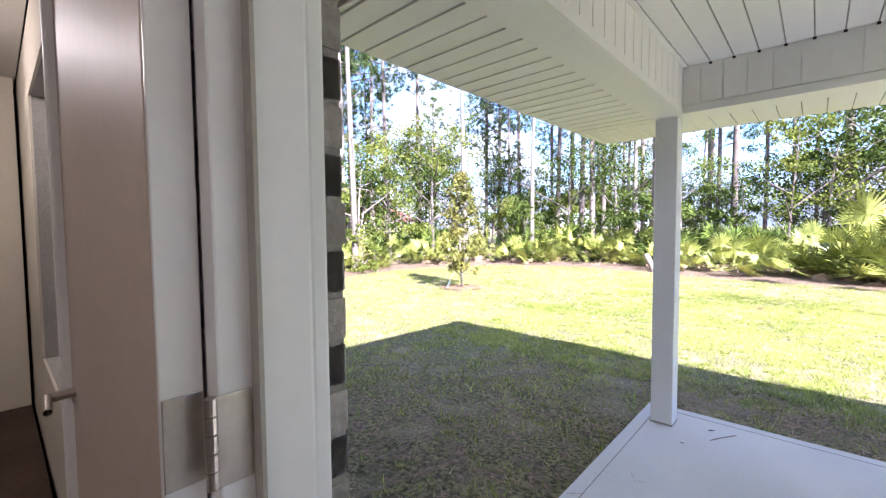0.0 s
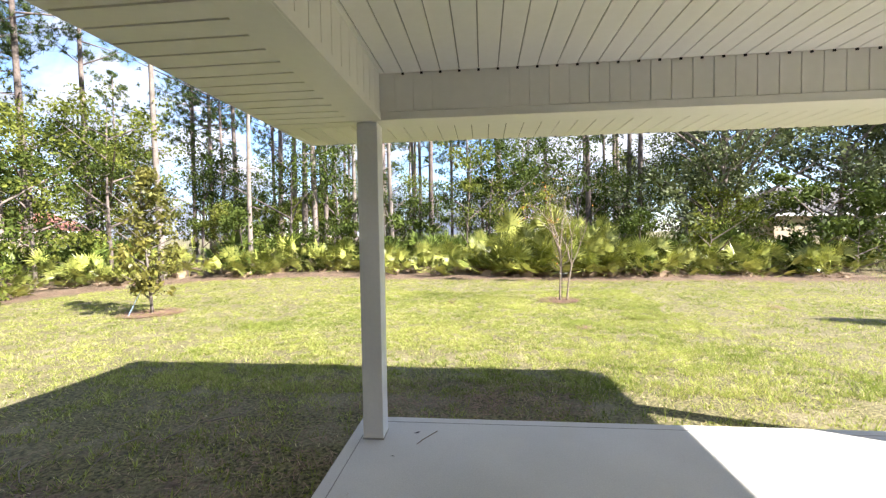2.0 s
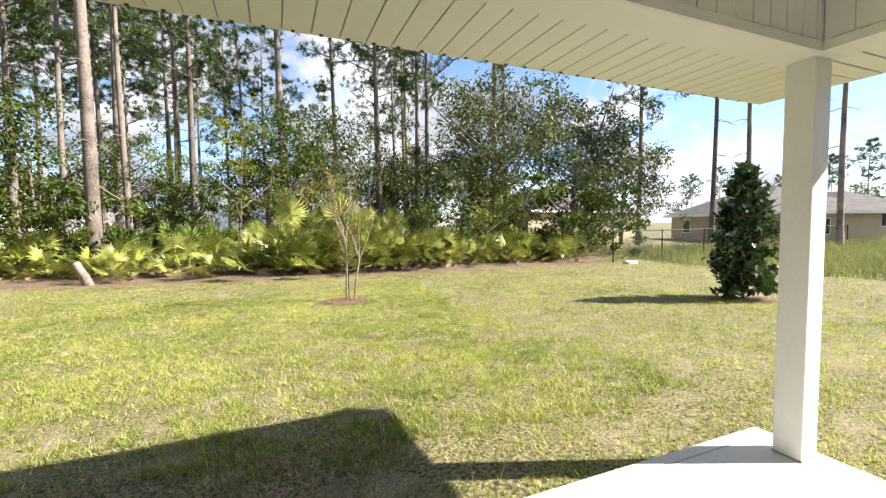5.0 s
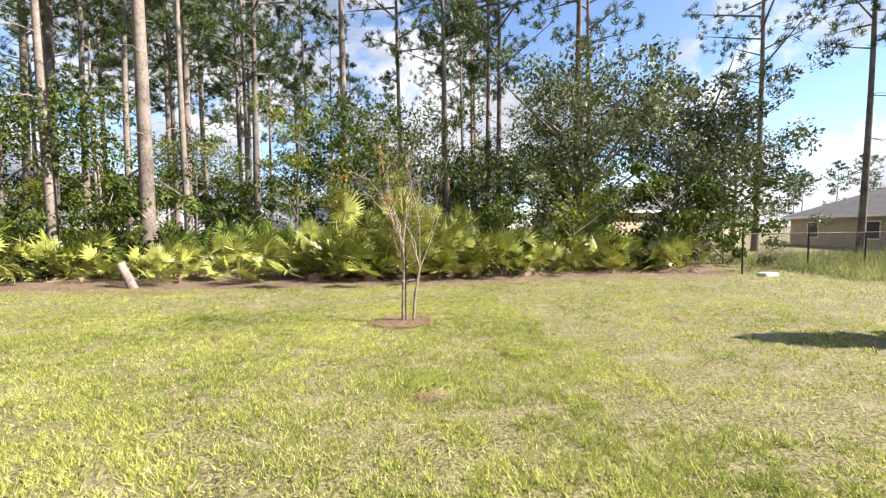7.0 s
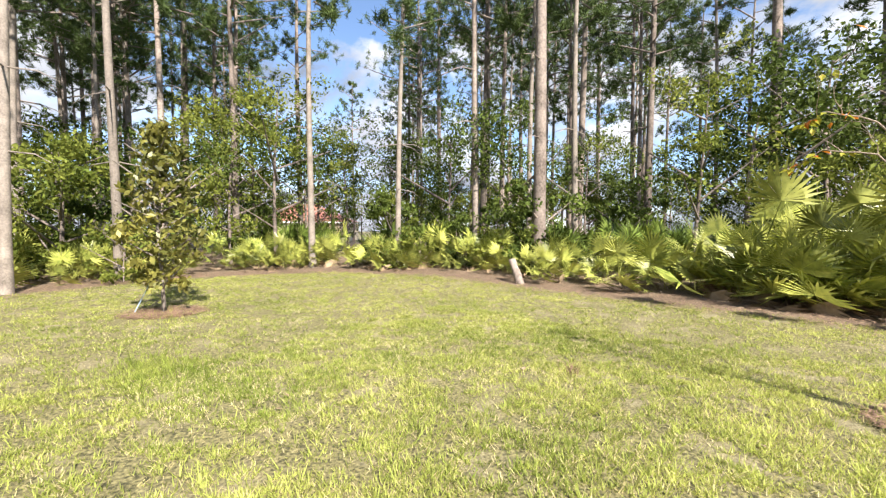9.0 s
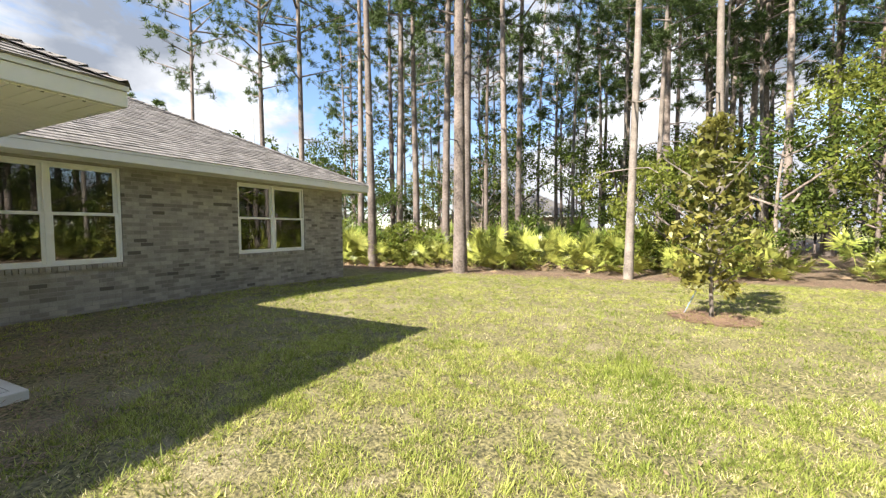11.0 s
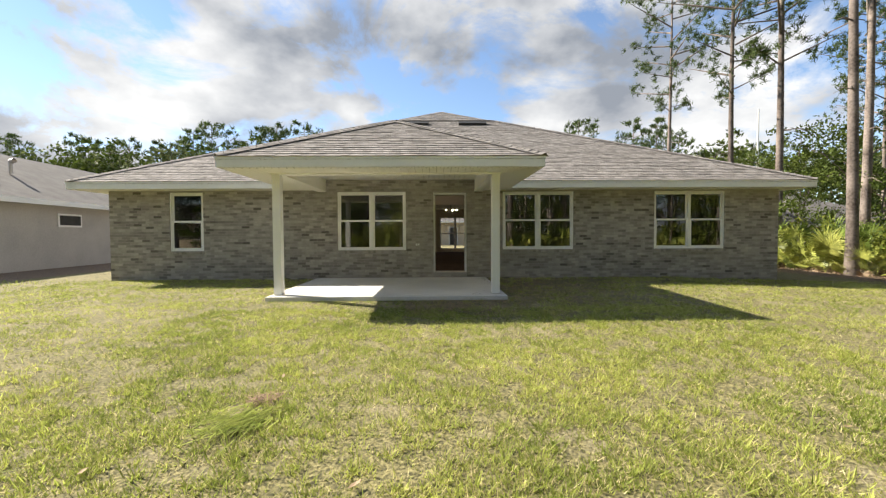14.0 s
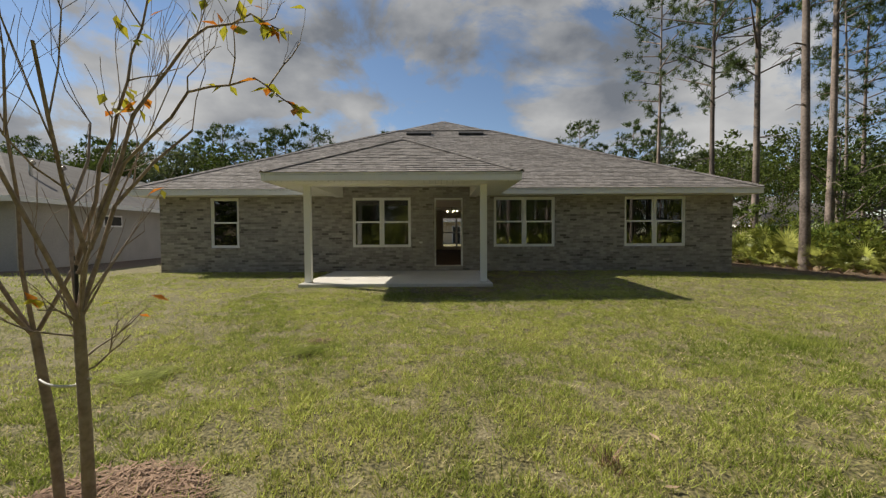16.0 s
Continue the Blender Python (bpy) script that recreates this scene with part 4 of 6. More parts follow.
far_house(-52.0, -26.0, 13.0, 8.5, 2.2, 66, M_STUCCO, M_FAR_ROOF, "tan stucco house standing farther off across the field", [("-", -3, 0.9, 1.2, 1.3), ("-", 2, 0.9, 1.2, 1.3), ("+", 3, 0.9, 1.2, 1.3), ("e", 0, 0.9, 1.2, 1.3)])
far_house(46.0, 5.0, 10.0, 14.0, 2.7, 0, M_STUCCO, M_FAR_ROOF, "pale house with a dark hip roof behind the pines", [("e", 0, 0.9, 1.4, 1.3)])
far_house(50.0, -39.0, 14.0, 10.0, 2.5, 40, M_STUCCO, M_RED_ROOF, "low house with a red shingle roof behind the woods", [("+", 0, 0.9, 1.4, 1.2)])
far_house(26.0, 20.5, 9.0, 12.0, 1.9, 0, M_STUCCO, M_FAR_ROOF, "pale low building past the end of the house", [("e", 0, 0.9, 1.4, 0.9)])
far_house(1.0, 40.0, 16.0, 10.0, 2.7, 0, M_STUCCO, M_FAR_ROOF, "cream house across the street, seen through the rooms", [("-", -3, 0.8, 1.6, 1.4), ("-", 4, 0.8, 1.6, 1.4), ("-", 1, 0.0, 1.0, 2.1)])
pole = tubes("mast", [([(57.5, 62.0, -0.3), (57.5, 62.0, 23.0)], [0.20, 0.14])], M_WHITE)
tagged(pole, "slim white mast standing far behind the trees", "mast")

# ---- chain-link fence ----
fence = bpy.data.objects.new("fence", None)
scene.collection.objects.link(fence)
fpts = [(-12.6 - 3.0 * k, -14.2 - 0.25 * k) for k in range(8)]
for fx, fy in fpts:
    tubes("post", [([(fx, fy, -0.4), (fx, fy, 0.92)], [0.028, 0.028])], M_DARK, fence)
for (ax, ay), (bx, by) in zip(fpts, fpts[1:]):
    tubes("rail", [([(ax, ay, 0.88), (bx, by, 0.88)], [0.018, 0.018])], M_DARK, fence)
    wires = []
    for k in range(-18, 44):
        for s in (1, -1):
            u0, u1 = k / 44.0, k / 44.0 + s * 0.42
            pa, pb = (u0, -0.3), (u1, 0.88)
            if -0.02 <= u0 <= 1.02 and -0.02 <= u1 <= 1.02:
                wires.append(([(ax + (bx - ax) * pa[0], ay + (by - ay) * pa[0], pa[1]), (ax + (bx - ax) * pb[0], ay + (by - ay) * pb[0], pb[1])], [0.003, 0.003]))
    tagged(tubes("wire_mesh", wires, M_DARK, fence, sides=3), kind="stuff")
tagged(fence, "low black chain-link fence at the edge of the field", "fence")
lid = box("utility_lid", (-13.3, -13.9, -0.42), (-12.8, -13.6, -0.28), M_WHITE, bevel=0.03)
tagged(lid, "low white utility box on the grass by the fence", "utility box")

# ---- trees ----


def leaf_cloud(centres, radii, count, size, seed, flat=0.7, stretch=1.5):
    """Diamond leaves scattered round the given clump centres."""
    rng = np.random.default_rng(seed)
    centres, radii = np.asarray(centres, float), np.asarray(radii, float)
    k = rng.integers(0, len(centres), count)
    d = rng.normal(size=(count, 3))
    d /= np.linalg.norm(d, axis=1, keepdims=True)
    p = centres[k] + d * (radii[k] * rng.random(count) ** 0.45)[:, None] * np.array([1, 1, flat])
    a = rng.normal(size=(count, 3)) + np.array([0, 0, -0.25])
    a /= np.linalg.norm(a, axis=1, keepdims=True)
    b = np.cross(a, rng.normal(size=(count, 3)) + d * 0.8)
    b /= np.linalg.norm(b, axis=1, keepdims=True) + 1e-9
    s = size * rng.uniform(0.6, 1.35, count)[:, None]
    v = np.stack([p - a * s * stretch * 0.5, p + b * s * 0.36, p + a * s * stretch * 0.5, p - b * s * 0.36], 1).reshape(-1, 3)
    f = np.array([(0, 1, 2, 3)]) + 4 * np.arange(count)[:, None]
    return v, f


def limb_set(rng, base, top, count, length, rise, lowest=0.4):
    """Limbs that leave the trunk between lowest and its top: tubes and their tips."""
    base, top = Vector(base), Vector(top)
    out, tips = [], []
    for i in range(count):
        t = lowest + (1 - lowest) * (i + rng.random()) / count
        p = base.lerp(top, t)
        w = i * 2.4 + rng.uniform(-0.5, 0.5)
        u = (t - lowest) / (1 - lowest + 1e-6)
        ln = length * rng.uniform(0.55, 1.15) * (0.38 + 0.78 * math.sin(math.pi * min(1.0, 0.15 + 0.85 * u)))
        d = Vector((math.cos(w), math.sin(w), rise + rng.uniform(-0.2, 0.25)))
        q = p + d * ln * 0.5 + Vector((0, 0, 0.08 * ln))
        e2 = p + d * ln + Vector((0, 0, 0.16 * ln))
        r0 = 0.012 + 0.014 * ln
        out.append(([p, q, e2], [r0, r0 * 0.7, r0 * 0.25]))
        tips += [(p.lerp(e2, 0.55), ln), (q.lerp(e2, 0.6), ln), (e2, ln)]
    return out, tips


def pine(height, radius, seed, bark=None, crown_from=0.5, spread_len=2.6, limbs=24, lean=0.35, needles=25, needle_w=0.021, needle_l=(0.2, 0.4)):
    rng, nr = random.Random(seed), np.random.default_rng(seed)
    root = bpy.data.objects.new("pine_tree", None)
    scene.collection.objects.link(root)
    lx, ly = rng.uniform(-lean, lean), rng.uniform(-lean, lean)
    pts, rad = [], []
    for i in range(11):
        t = i / 10
        pts.append((lx * t * t + 0.08 * math.sin(5 * t + seed), ly * t * t + 0.08 * math.cos(4 * t + seed), -0.5 + (height + 0.5) * t))
        rad.append(radius * (1.25 if i == 0 else 1.0) * (1 - 0.78 * t))
    out, tips = limb_set(rng, pts[0], pts[-1], limbs, spread_len, 0.12, crown_from)
    for k in range(5):
        t = rng.uniform(0.25, crown_from)
        p = Vector(pts[int(t * 10)])
        w = rng.uniform(0, 6.28)
        out.append(([p, p + Vector((math.cos(w), math.sin(w), -0.1)) * 0.7, p + Vector((math.cos(w), math.sin(w), -0.25)) * rng.uniform(0.9, 1.6)], [0.022, 0.014, 0.005]))
    tubes("trunk", [(pts, rad)] + out, bark or M_BARK, root, sides=8)
    centres = []
    for p, ln in tips:
        for _ in range(4):
            centres.append(p + Vector([rng.gauss(0, 0.22) * ln * 0.55 for _ in range(3)]))
    c = np.array([tuple(p) for p in centres])
    per = needles
    n = len(c) * per
    d = nr.normal(size=(n, 3)) + np.array([0, 0, 0.55])
    d /= np.linalg.norm(d, axis=1, keepdims=True)
    o = np.repeat(c, per, 0) + nr.normal(size=(n, 3)) * 0.06
    s = np.cross(d, nr.normal(size=(n, 3)))
    s /= np.linalg.norm(s, axis=1, keepdims=True)
    ln = nr.uniform(*needle_l, n)[:, None]
    v = np.stack([o - s * needle_w, o + s * needle_w, o + d * ln], 1).reshape(-1, 3)
    from_arrays("crown", v, np.arange(3 * n).reshape(-1, 3), M_NEEDLE, root)
    return tagged(root, "tall slender pine with a bare trunk and tufted crown", "pine tree", "pines of the woods")


def broadleaf(name, height, width, seed, leaf_mat, leaves, size, label, bark=None, clumps=46, low=0.15, trunk_r=0.09, category="tree", group="", column=False, clump_r=(0.09, 0.2)):
    rng = random.Random(seed)
    root = bpy.data.objects.new(name, None)
    scene.collection.objects.link(root)
    pts = [(0.12 * math.sin(3 * t + seed) * t * height * 0.3, 0.12 * math.cos(2 * t + seed) * t * height * 0.3, -0.4 + (height * 0.92 + 0.4) * t) for t in [i / 6 for i in range(7)]]
    stem = (pts, [trunk_r * (1 - 0.8 * i / 6) for i in range(7)])
    out, tips = limb_set(rng, pts[0], pts[-1], max(9, clumps // 4), width * 0.5, 0.45, low + 0.05)
    tubes("trunk", [stem] + out, bark or M_BARK, root, sides=6)
    centres, radii = [], []
    for i in range(clumps):
        p, ln = tips[rng.randrange(len(tips))]
        centres.append(tuple(p + Vector([rng.gauss(0, 0.13) * width for _ in range(2)] + [rng.gauss(0, 0.075) * height])))
        radii.append(width * rng.uniform(*clump_r))
    if column:
        centres, radii = [], []
        for i in range(clumps):
            t = (i + rng.random()) / clumps
            wide = width * 0.5 * min(1.0, 0.6 + 1.5 * t) * (1 - t) ** 0.5 * 1.1
            w, q = rng.uniform(0, 6.28), wide * math.sqrt(rng.random())
            centres.append((q * math.cos(w), q * math.sin(w), height * (low + (0.97 - low) * t)))
            radii.append(width * rng.uniform(0.10, 0.17))
    centres = [(x, y, max(z, low * height * 0.6)) for x, y, z in centres]
    v, f = leaf_cloud(centres, radii, leaves, size, seed)
    from_arrays("crown", v, f, leaf_mat, root)
    return tagged(root, label, category, group)


def stand(ob, x, y, turn=0.0, scale=1.0, dz=0.0):
    return copy_thing(ob, pose(x, y, float(ground_z(x, y)) + dz, 0, 0, turn) @ Matrix.Scale(scale / ob.scale.x, 4))


def settle(ob, x, y, turn=0.0, scale=1.0):
    ob.matrix_world = pose(x, y, float(ground_z(x, y)), 0, 0, turn) @ Matrix.Scale(scale, 4)
    return ob


pines = [pine(20, 0.17, 3), pine(23, 0.22, 5, crown_from=0.55), pine(18, 0.13, 8, M_BARK_PALE, 0.5, 2.0, 20), pine(22, 0.19, 11, crown_from=0.42, spread_len=3.2, limbs=28)]
far_pines = [pine(19, 0.2, 14, crown_from=0.55, spread_len=3.0, limbs=20, needles=9, needle_w=0.07, needle_l=(0.4, 0.75)), pine(20, 0.2, 17, crown_from=0.6, spread_len=3.6, limbs=18, needles=9, needle_w=0.07, needle_l=(0.4, 0.75))]
settle(far_pines[0], -46, 66), settle(far_pines[1], -30, 63)
settle(pines[0], 12.78, 1.72, 20)
settle(pines[1], 12.04, -2.39, 0)
settle(pines[2], 13.0, -7.3, 60)
settle(pines[3], 16.6, 9.0, 200)
SPOTS = [(15.4, -2.7, 0), (5.44, -18.4, 1), (5.04, -20.7, 2), (3.5, -25.4, 3), (-0.7, -26.4, 1), (-8.6, -26.7, 0), (-9.0, -26.0, 3), (-12.6, -23.7, 1), (-13.4, -24.0, 0), (-24.5, -18.4, 0), (-22.5, -22.0, 3), (14.6, -30.0, 1), (15.4, -29.6, 1), (-26.6, -15.6, 0), (-27.7, -15.2, 0), (-28.9, -14.2, 0), (-25.4, -16.9, 0), (14.4, -9.6, 2), (19.6, 4.6, 1), (21.5, 2.0, 0), (10.6, -17.4, 2), (13.2, -15.3, 2), (8.6, -19.6, 0)]
for i, (x, y, k) in enumerate(SPOTS):
    stand(pines[k], x, y, i * 77 % 360, 0.92 + 0.16 * ((i * 37) % 10) / 10)
rng = random.Random(21)
placed = [(x, y) for x, y, _ in SPOTS] + [(12.78, 1.72), (12.04, -2.39), (13.0, -7.3), (16.6, 9.0)]
tries = 0
while len(placed) < 118 and tries < 6000:
    tries += 1
    x, y = rng.uniform(-13, 42), rng.uniform(-52, 16)
    b = float(beyond_edge(np.array([x]), np.array([y]))[0])
    az = math.atan2(y + 6.0, x)
    if (-0.82 < az < -0.50 and rng.random() < 0.72) or (-1.85 < az < -1.58 and rng.random() < 0.6):
        continue
    if b < 3.5 or b > 30 or (x < -4 and y > -22) or any((x - a) ** 2 + (y - c) ** 2 < 3.0 for a, c in placed):
        continue
    placed.append((x, y))
    stand(pines[rng.choice((0, 0, 1, 2, 2, 3))], x, y, rng.uniform(0, 360), rng.uniform(0.78, 1.12))
for k in range(9):
    az, far = -0.44 + 0.04 * k + rng.uniform(-0.02, 0.02), 20 + 7 * rng.random() + 3 * (k % 3)
    stand(pines[(0, 3, 1)[k % 3]], far * math.cos(az), -6.0 + far * math.sin(az), rng.uniform(0, 360), rng.uniform(0.85, 1.0))
for i in range(34):
    x = -70 + 4.3 * i + rng.uniform(-1.5, 1.5)
    y = 62 + rng.uniform(-6, 10) + (6 if abs(x) < 16 else 0)
    stand(far_pines[rng.randrange(2)], x, y, rng.uniform(0, 360), rng.uniform(0.78, 1.08))
for i in range(26):
    x, y = -95 + rng.uniform(-12, 12) + i * 0.6, -75 + i * 5.2
    stand(far_pines[rng.randrange(2)], x, y, rng.uniform(0, 360), rng.uniform(0.55, 0.8))

under = [
    broadleaf("understory_tree", 6.5, 4.6, 31, M_LEAF, 4400, 0.10, "dense green understory tree in the shaded woods", group="understory trees"),
    broadleaf("understory_tree", 5.0, 4.2, 32, M_LEAF, 4600, 0.10, "dense green understory tree in the shaded woods", clumps=38, group="understory trees"),
    broadleaf("understory_tree", 7.5, 4.4, 33, M_LEAF_YOUNG, 3600, 0.10, "light yellow-green understory tree with an open crown", clumps=34, group="understory trees"),
    broadleaf("understory_tree", 4.0, 3.6, 34, M_LEAF_YOUNG, 3600, 0.105, "light yellow-green understory tree with an open crown", clumps=30, low=0.08, group="understory trees"),
]
far_under = [broadleaf("far_tree", 7.0, 6.0, 35, M_LEAF, 1500, 0.23, "round-crowned green tree in the distant tree line", group="distant trees"), broadleaf("far_tree", 6.0, 5.4, 36, M_LEAF_OAK, 1400, 0.23, "round-crowned green tree in the distant tree line", group="distant trees")]
settle(far_under[0], -52, 55, 0, 2.0), settle(far_under[1], -44, 57, 0, 1.9)
settle(under[0], 8.0, -21.5), settle(under[1], 16.5, -11.5, 40), settle(under[2], 14.8, -14.8, 90), settle(under[3], 15.8, -8.6, 10)
u_placed, tries = [(8.0, -21.5), (16.5, -11.5), (14.8, -14.8), (15.8, -8.6)], 0
while len(u_placed) < 92 and tries < 8000:
    tries += 1
    x, y = rng.uniform(-16, 40), rng.uniform(-44, 16)
    b = float(beyond_edge(np.array([x]), np.array([y]))[0])
    if b < 3.2 or b > 24 or (x > 14 and y > -6 and b < 9 and rng.random() < 0.75) or any((x - a) ** 2 + (y - c) ** 2 < 4.4 for a, c in u_placed):
        continue
    u_placed.append((x, y))
    stand(under[rng.choice((0, 0, 1, 1, 2, 3))], x, y, rng.uniform(0, 360), rng.uniform(0.75, 1.2))
for i in range(46):
    x, y = -78 + 3.5 * i + rng.uniform(-1, 1), 54 + rng.uniform(-3, 6)
    stand(far_under[rng.randrange(2)], x, y, rng.uniform(0, 360), rng.uniform(1.7, 2.3) if abs(x) > 24 else rng.uniform(1.2, 1.6))
for i in range(24):
    stand(far_under[rng.randrange(2)], -84 + rng.uniform(-6, 6) + i * 0.8, -66 + i * 5.0, rng.uniform(0, 360), rng.uniform(0.8, 1.1))

oak = broadleaf("oak_tree", 7.4, 8.5, 41, M_LEAF_OAK, 9500, 0.125, "broad grey-green live oak at the edge of the yard", clumps=95, low=0.1, trunk_r=0.2, clump_r=(0.06, 0.12), group="oaks by the fence")
settle(oak, -10.2, -19.6)
oak_b = broadleaf("oak_tree", 7.0, 7.0, 42, M_LEAF_OAK, 8000, 0.125, "broad grey-green live oak at the edge of the yard", clumps=78, low=0.1, trunk_r=0.16, clump_r=(0.06, 0.12), group="oaks by the fence")
settle(oak_b, -15.2, -19.8, 70)
stand(oak, -18.2, -22.0, 140, 1.02), stand(oak, -12.6, -25.5, 250, 1.1), stand(oak_b, -21.5, -22.5, 20, 0.85)


def shrub(height, width, seed, mat, leaves, size, label):
    return broadleaf("shrub", height, width, seed, mat, leaves, size, label, clumps=26, low=0.0, trunk_r=0.025, category="shrub", group="shrubs along the woods")


shrubs = [shrub(1.5, 1.7, 51, M_LEAF_YOUNG, 1500, 0.085, "light green wild shrub at the edge of the lawn"), shrub(1.9, 1.9, 52, M_LEAF, 1700, 0.09, "green wild shrub at the edge of the lawn"), shrub(1.2, 1.5, 53, M_LEAF_YOUNG, 1100, 0.075, "light green wild shrub at the edge of the lawn")]
settle(shrubs[0], 13.8, -9.6), settle(shrubs[1], -13.0, -16.2), settle(shrubs[2], 9.6, -17.4)
stand(shrubs[1], -12.4, -16.9, 50, 1.75), stand(shrubs[1], -14.9, -17.0, 120, 1.5)

# the two young magnolias and their mulch rings
magnolia = broadleaf("magnolia_tree", 3.0, 1.4, 61, M_MAGNOLIA, 4600, 0.105, "dense young magnolia with dark glossy leaves", M_BARK_PALE, 190, 0.05, 0.035, "tree", column=True)
settle(magnolia, -8.9, -7.0, 30, 0.9)
young = broadleaf("magnolia_tree", 3.35, 1.3, 62, M_RUSTY, 2300, 0.085, "sparse young magnolia with green and rusty leaves", M_BARK_PALE, 120, 0.14, 0.04, "tree", column=True)
settle(young, 7.85, -8.65, 10)


def straw_scatter(name, spots, count, seed, mat, length=(0.06, 0.16), parent=None, label="", width=0.004):
    """Loose needles lying on the ground round each spot (x, y, radius)."""
    nr = np.random.default_rng(seed)
    spots = np.asarray(spots, float)
    k = nr.integers(0, len(spots), count)
    w, r = nr.uniform(0, 2 * np.pi, count), spots[k, 2] * np.sqrt(nr.random(count))
    x, y = spots[k, 0] + r * np.cos(w), spots[k, 1] + r * np.sin(w)
    z = ground_z(x, y) + nr.uniform(0.008, 0.04, count)
    h = nr.uniform(0, 2 * np.pi, count)
    ln = nr.uniform(*length, count)
    d = np.stack([np.cos(h), np.sin(h), nr.uniform(-0.12, 0.2, count)], -1) * ln[:, None]
    s = np.stack([-np.sin(h), np.cos(h), np.zeros(count)], -1) * width
    p = np.stack([x, y, z], -1)
    v = np.stack([p - s, p + s, p + d], 1).reshape(-1, 3)
    return from_arrays(name, v, np.arange(3 * count).reshape(-1, 3), mat, parent, label)


def mulch_ring(x, y, r, seed):
    n = 26
    vs, fs = [(x, y, float(ground_z(x, y)) + 0.03)], []
    rr = random.Random(seed)
    for ring, (q, h) in enumerate(((0.55, 0.022), (1.0, 0.0))):
        for k in range(n):
            w = 2 * math.pi * k / n
            m = r * q * rr.uniform(0.7, 1.1)
            px, py = x + m * math.cos(w), y + m * math.sin(w)
            vs.append((px, py, float(ground_z(px, py)) + h + (0.004 if ring == 0 else 0.004)))
    for k in range(n):
        k2 = (k + 1) % n
        fs += [(0, 1 + k, 1 + k2), (1 + k, 1 + n + k, 1 + n + k2), (1 + k, 1 + n + k2, 1 + k2)]
    ring_ob = from_arrays("mulch_ring", vs, fs, M_MULCH, smooth=True)
    tagged(straw_scatter("straw", [(x, y, r * 1.05)], 2200, seed, M_STRAW, parent=ring_ob, width=0.006), kind="stuff")
    return tagged(ring_ob, "low ring of reddish pine-straw mulch round a tree", "mulch", "mulch rings")


mulch_ring(-1.5, -10.56, 0.46, 1), mulch_ring(7.85, -8.65, 0.62, 2), mulch_ring(-8.9, -7.0, 0.55, 3)

# ---- the crape myrtle sapling ----


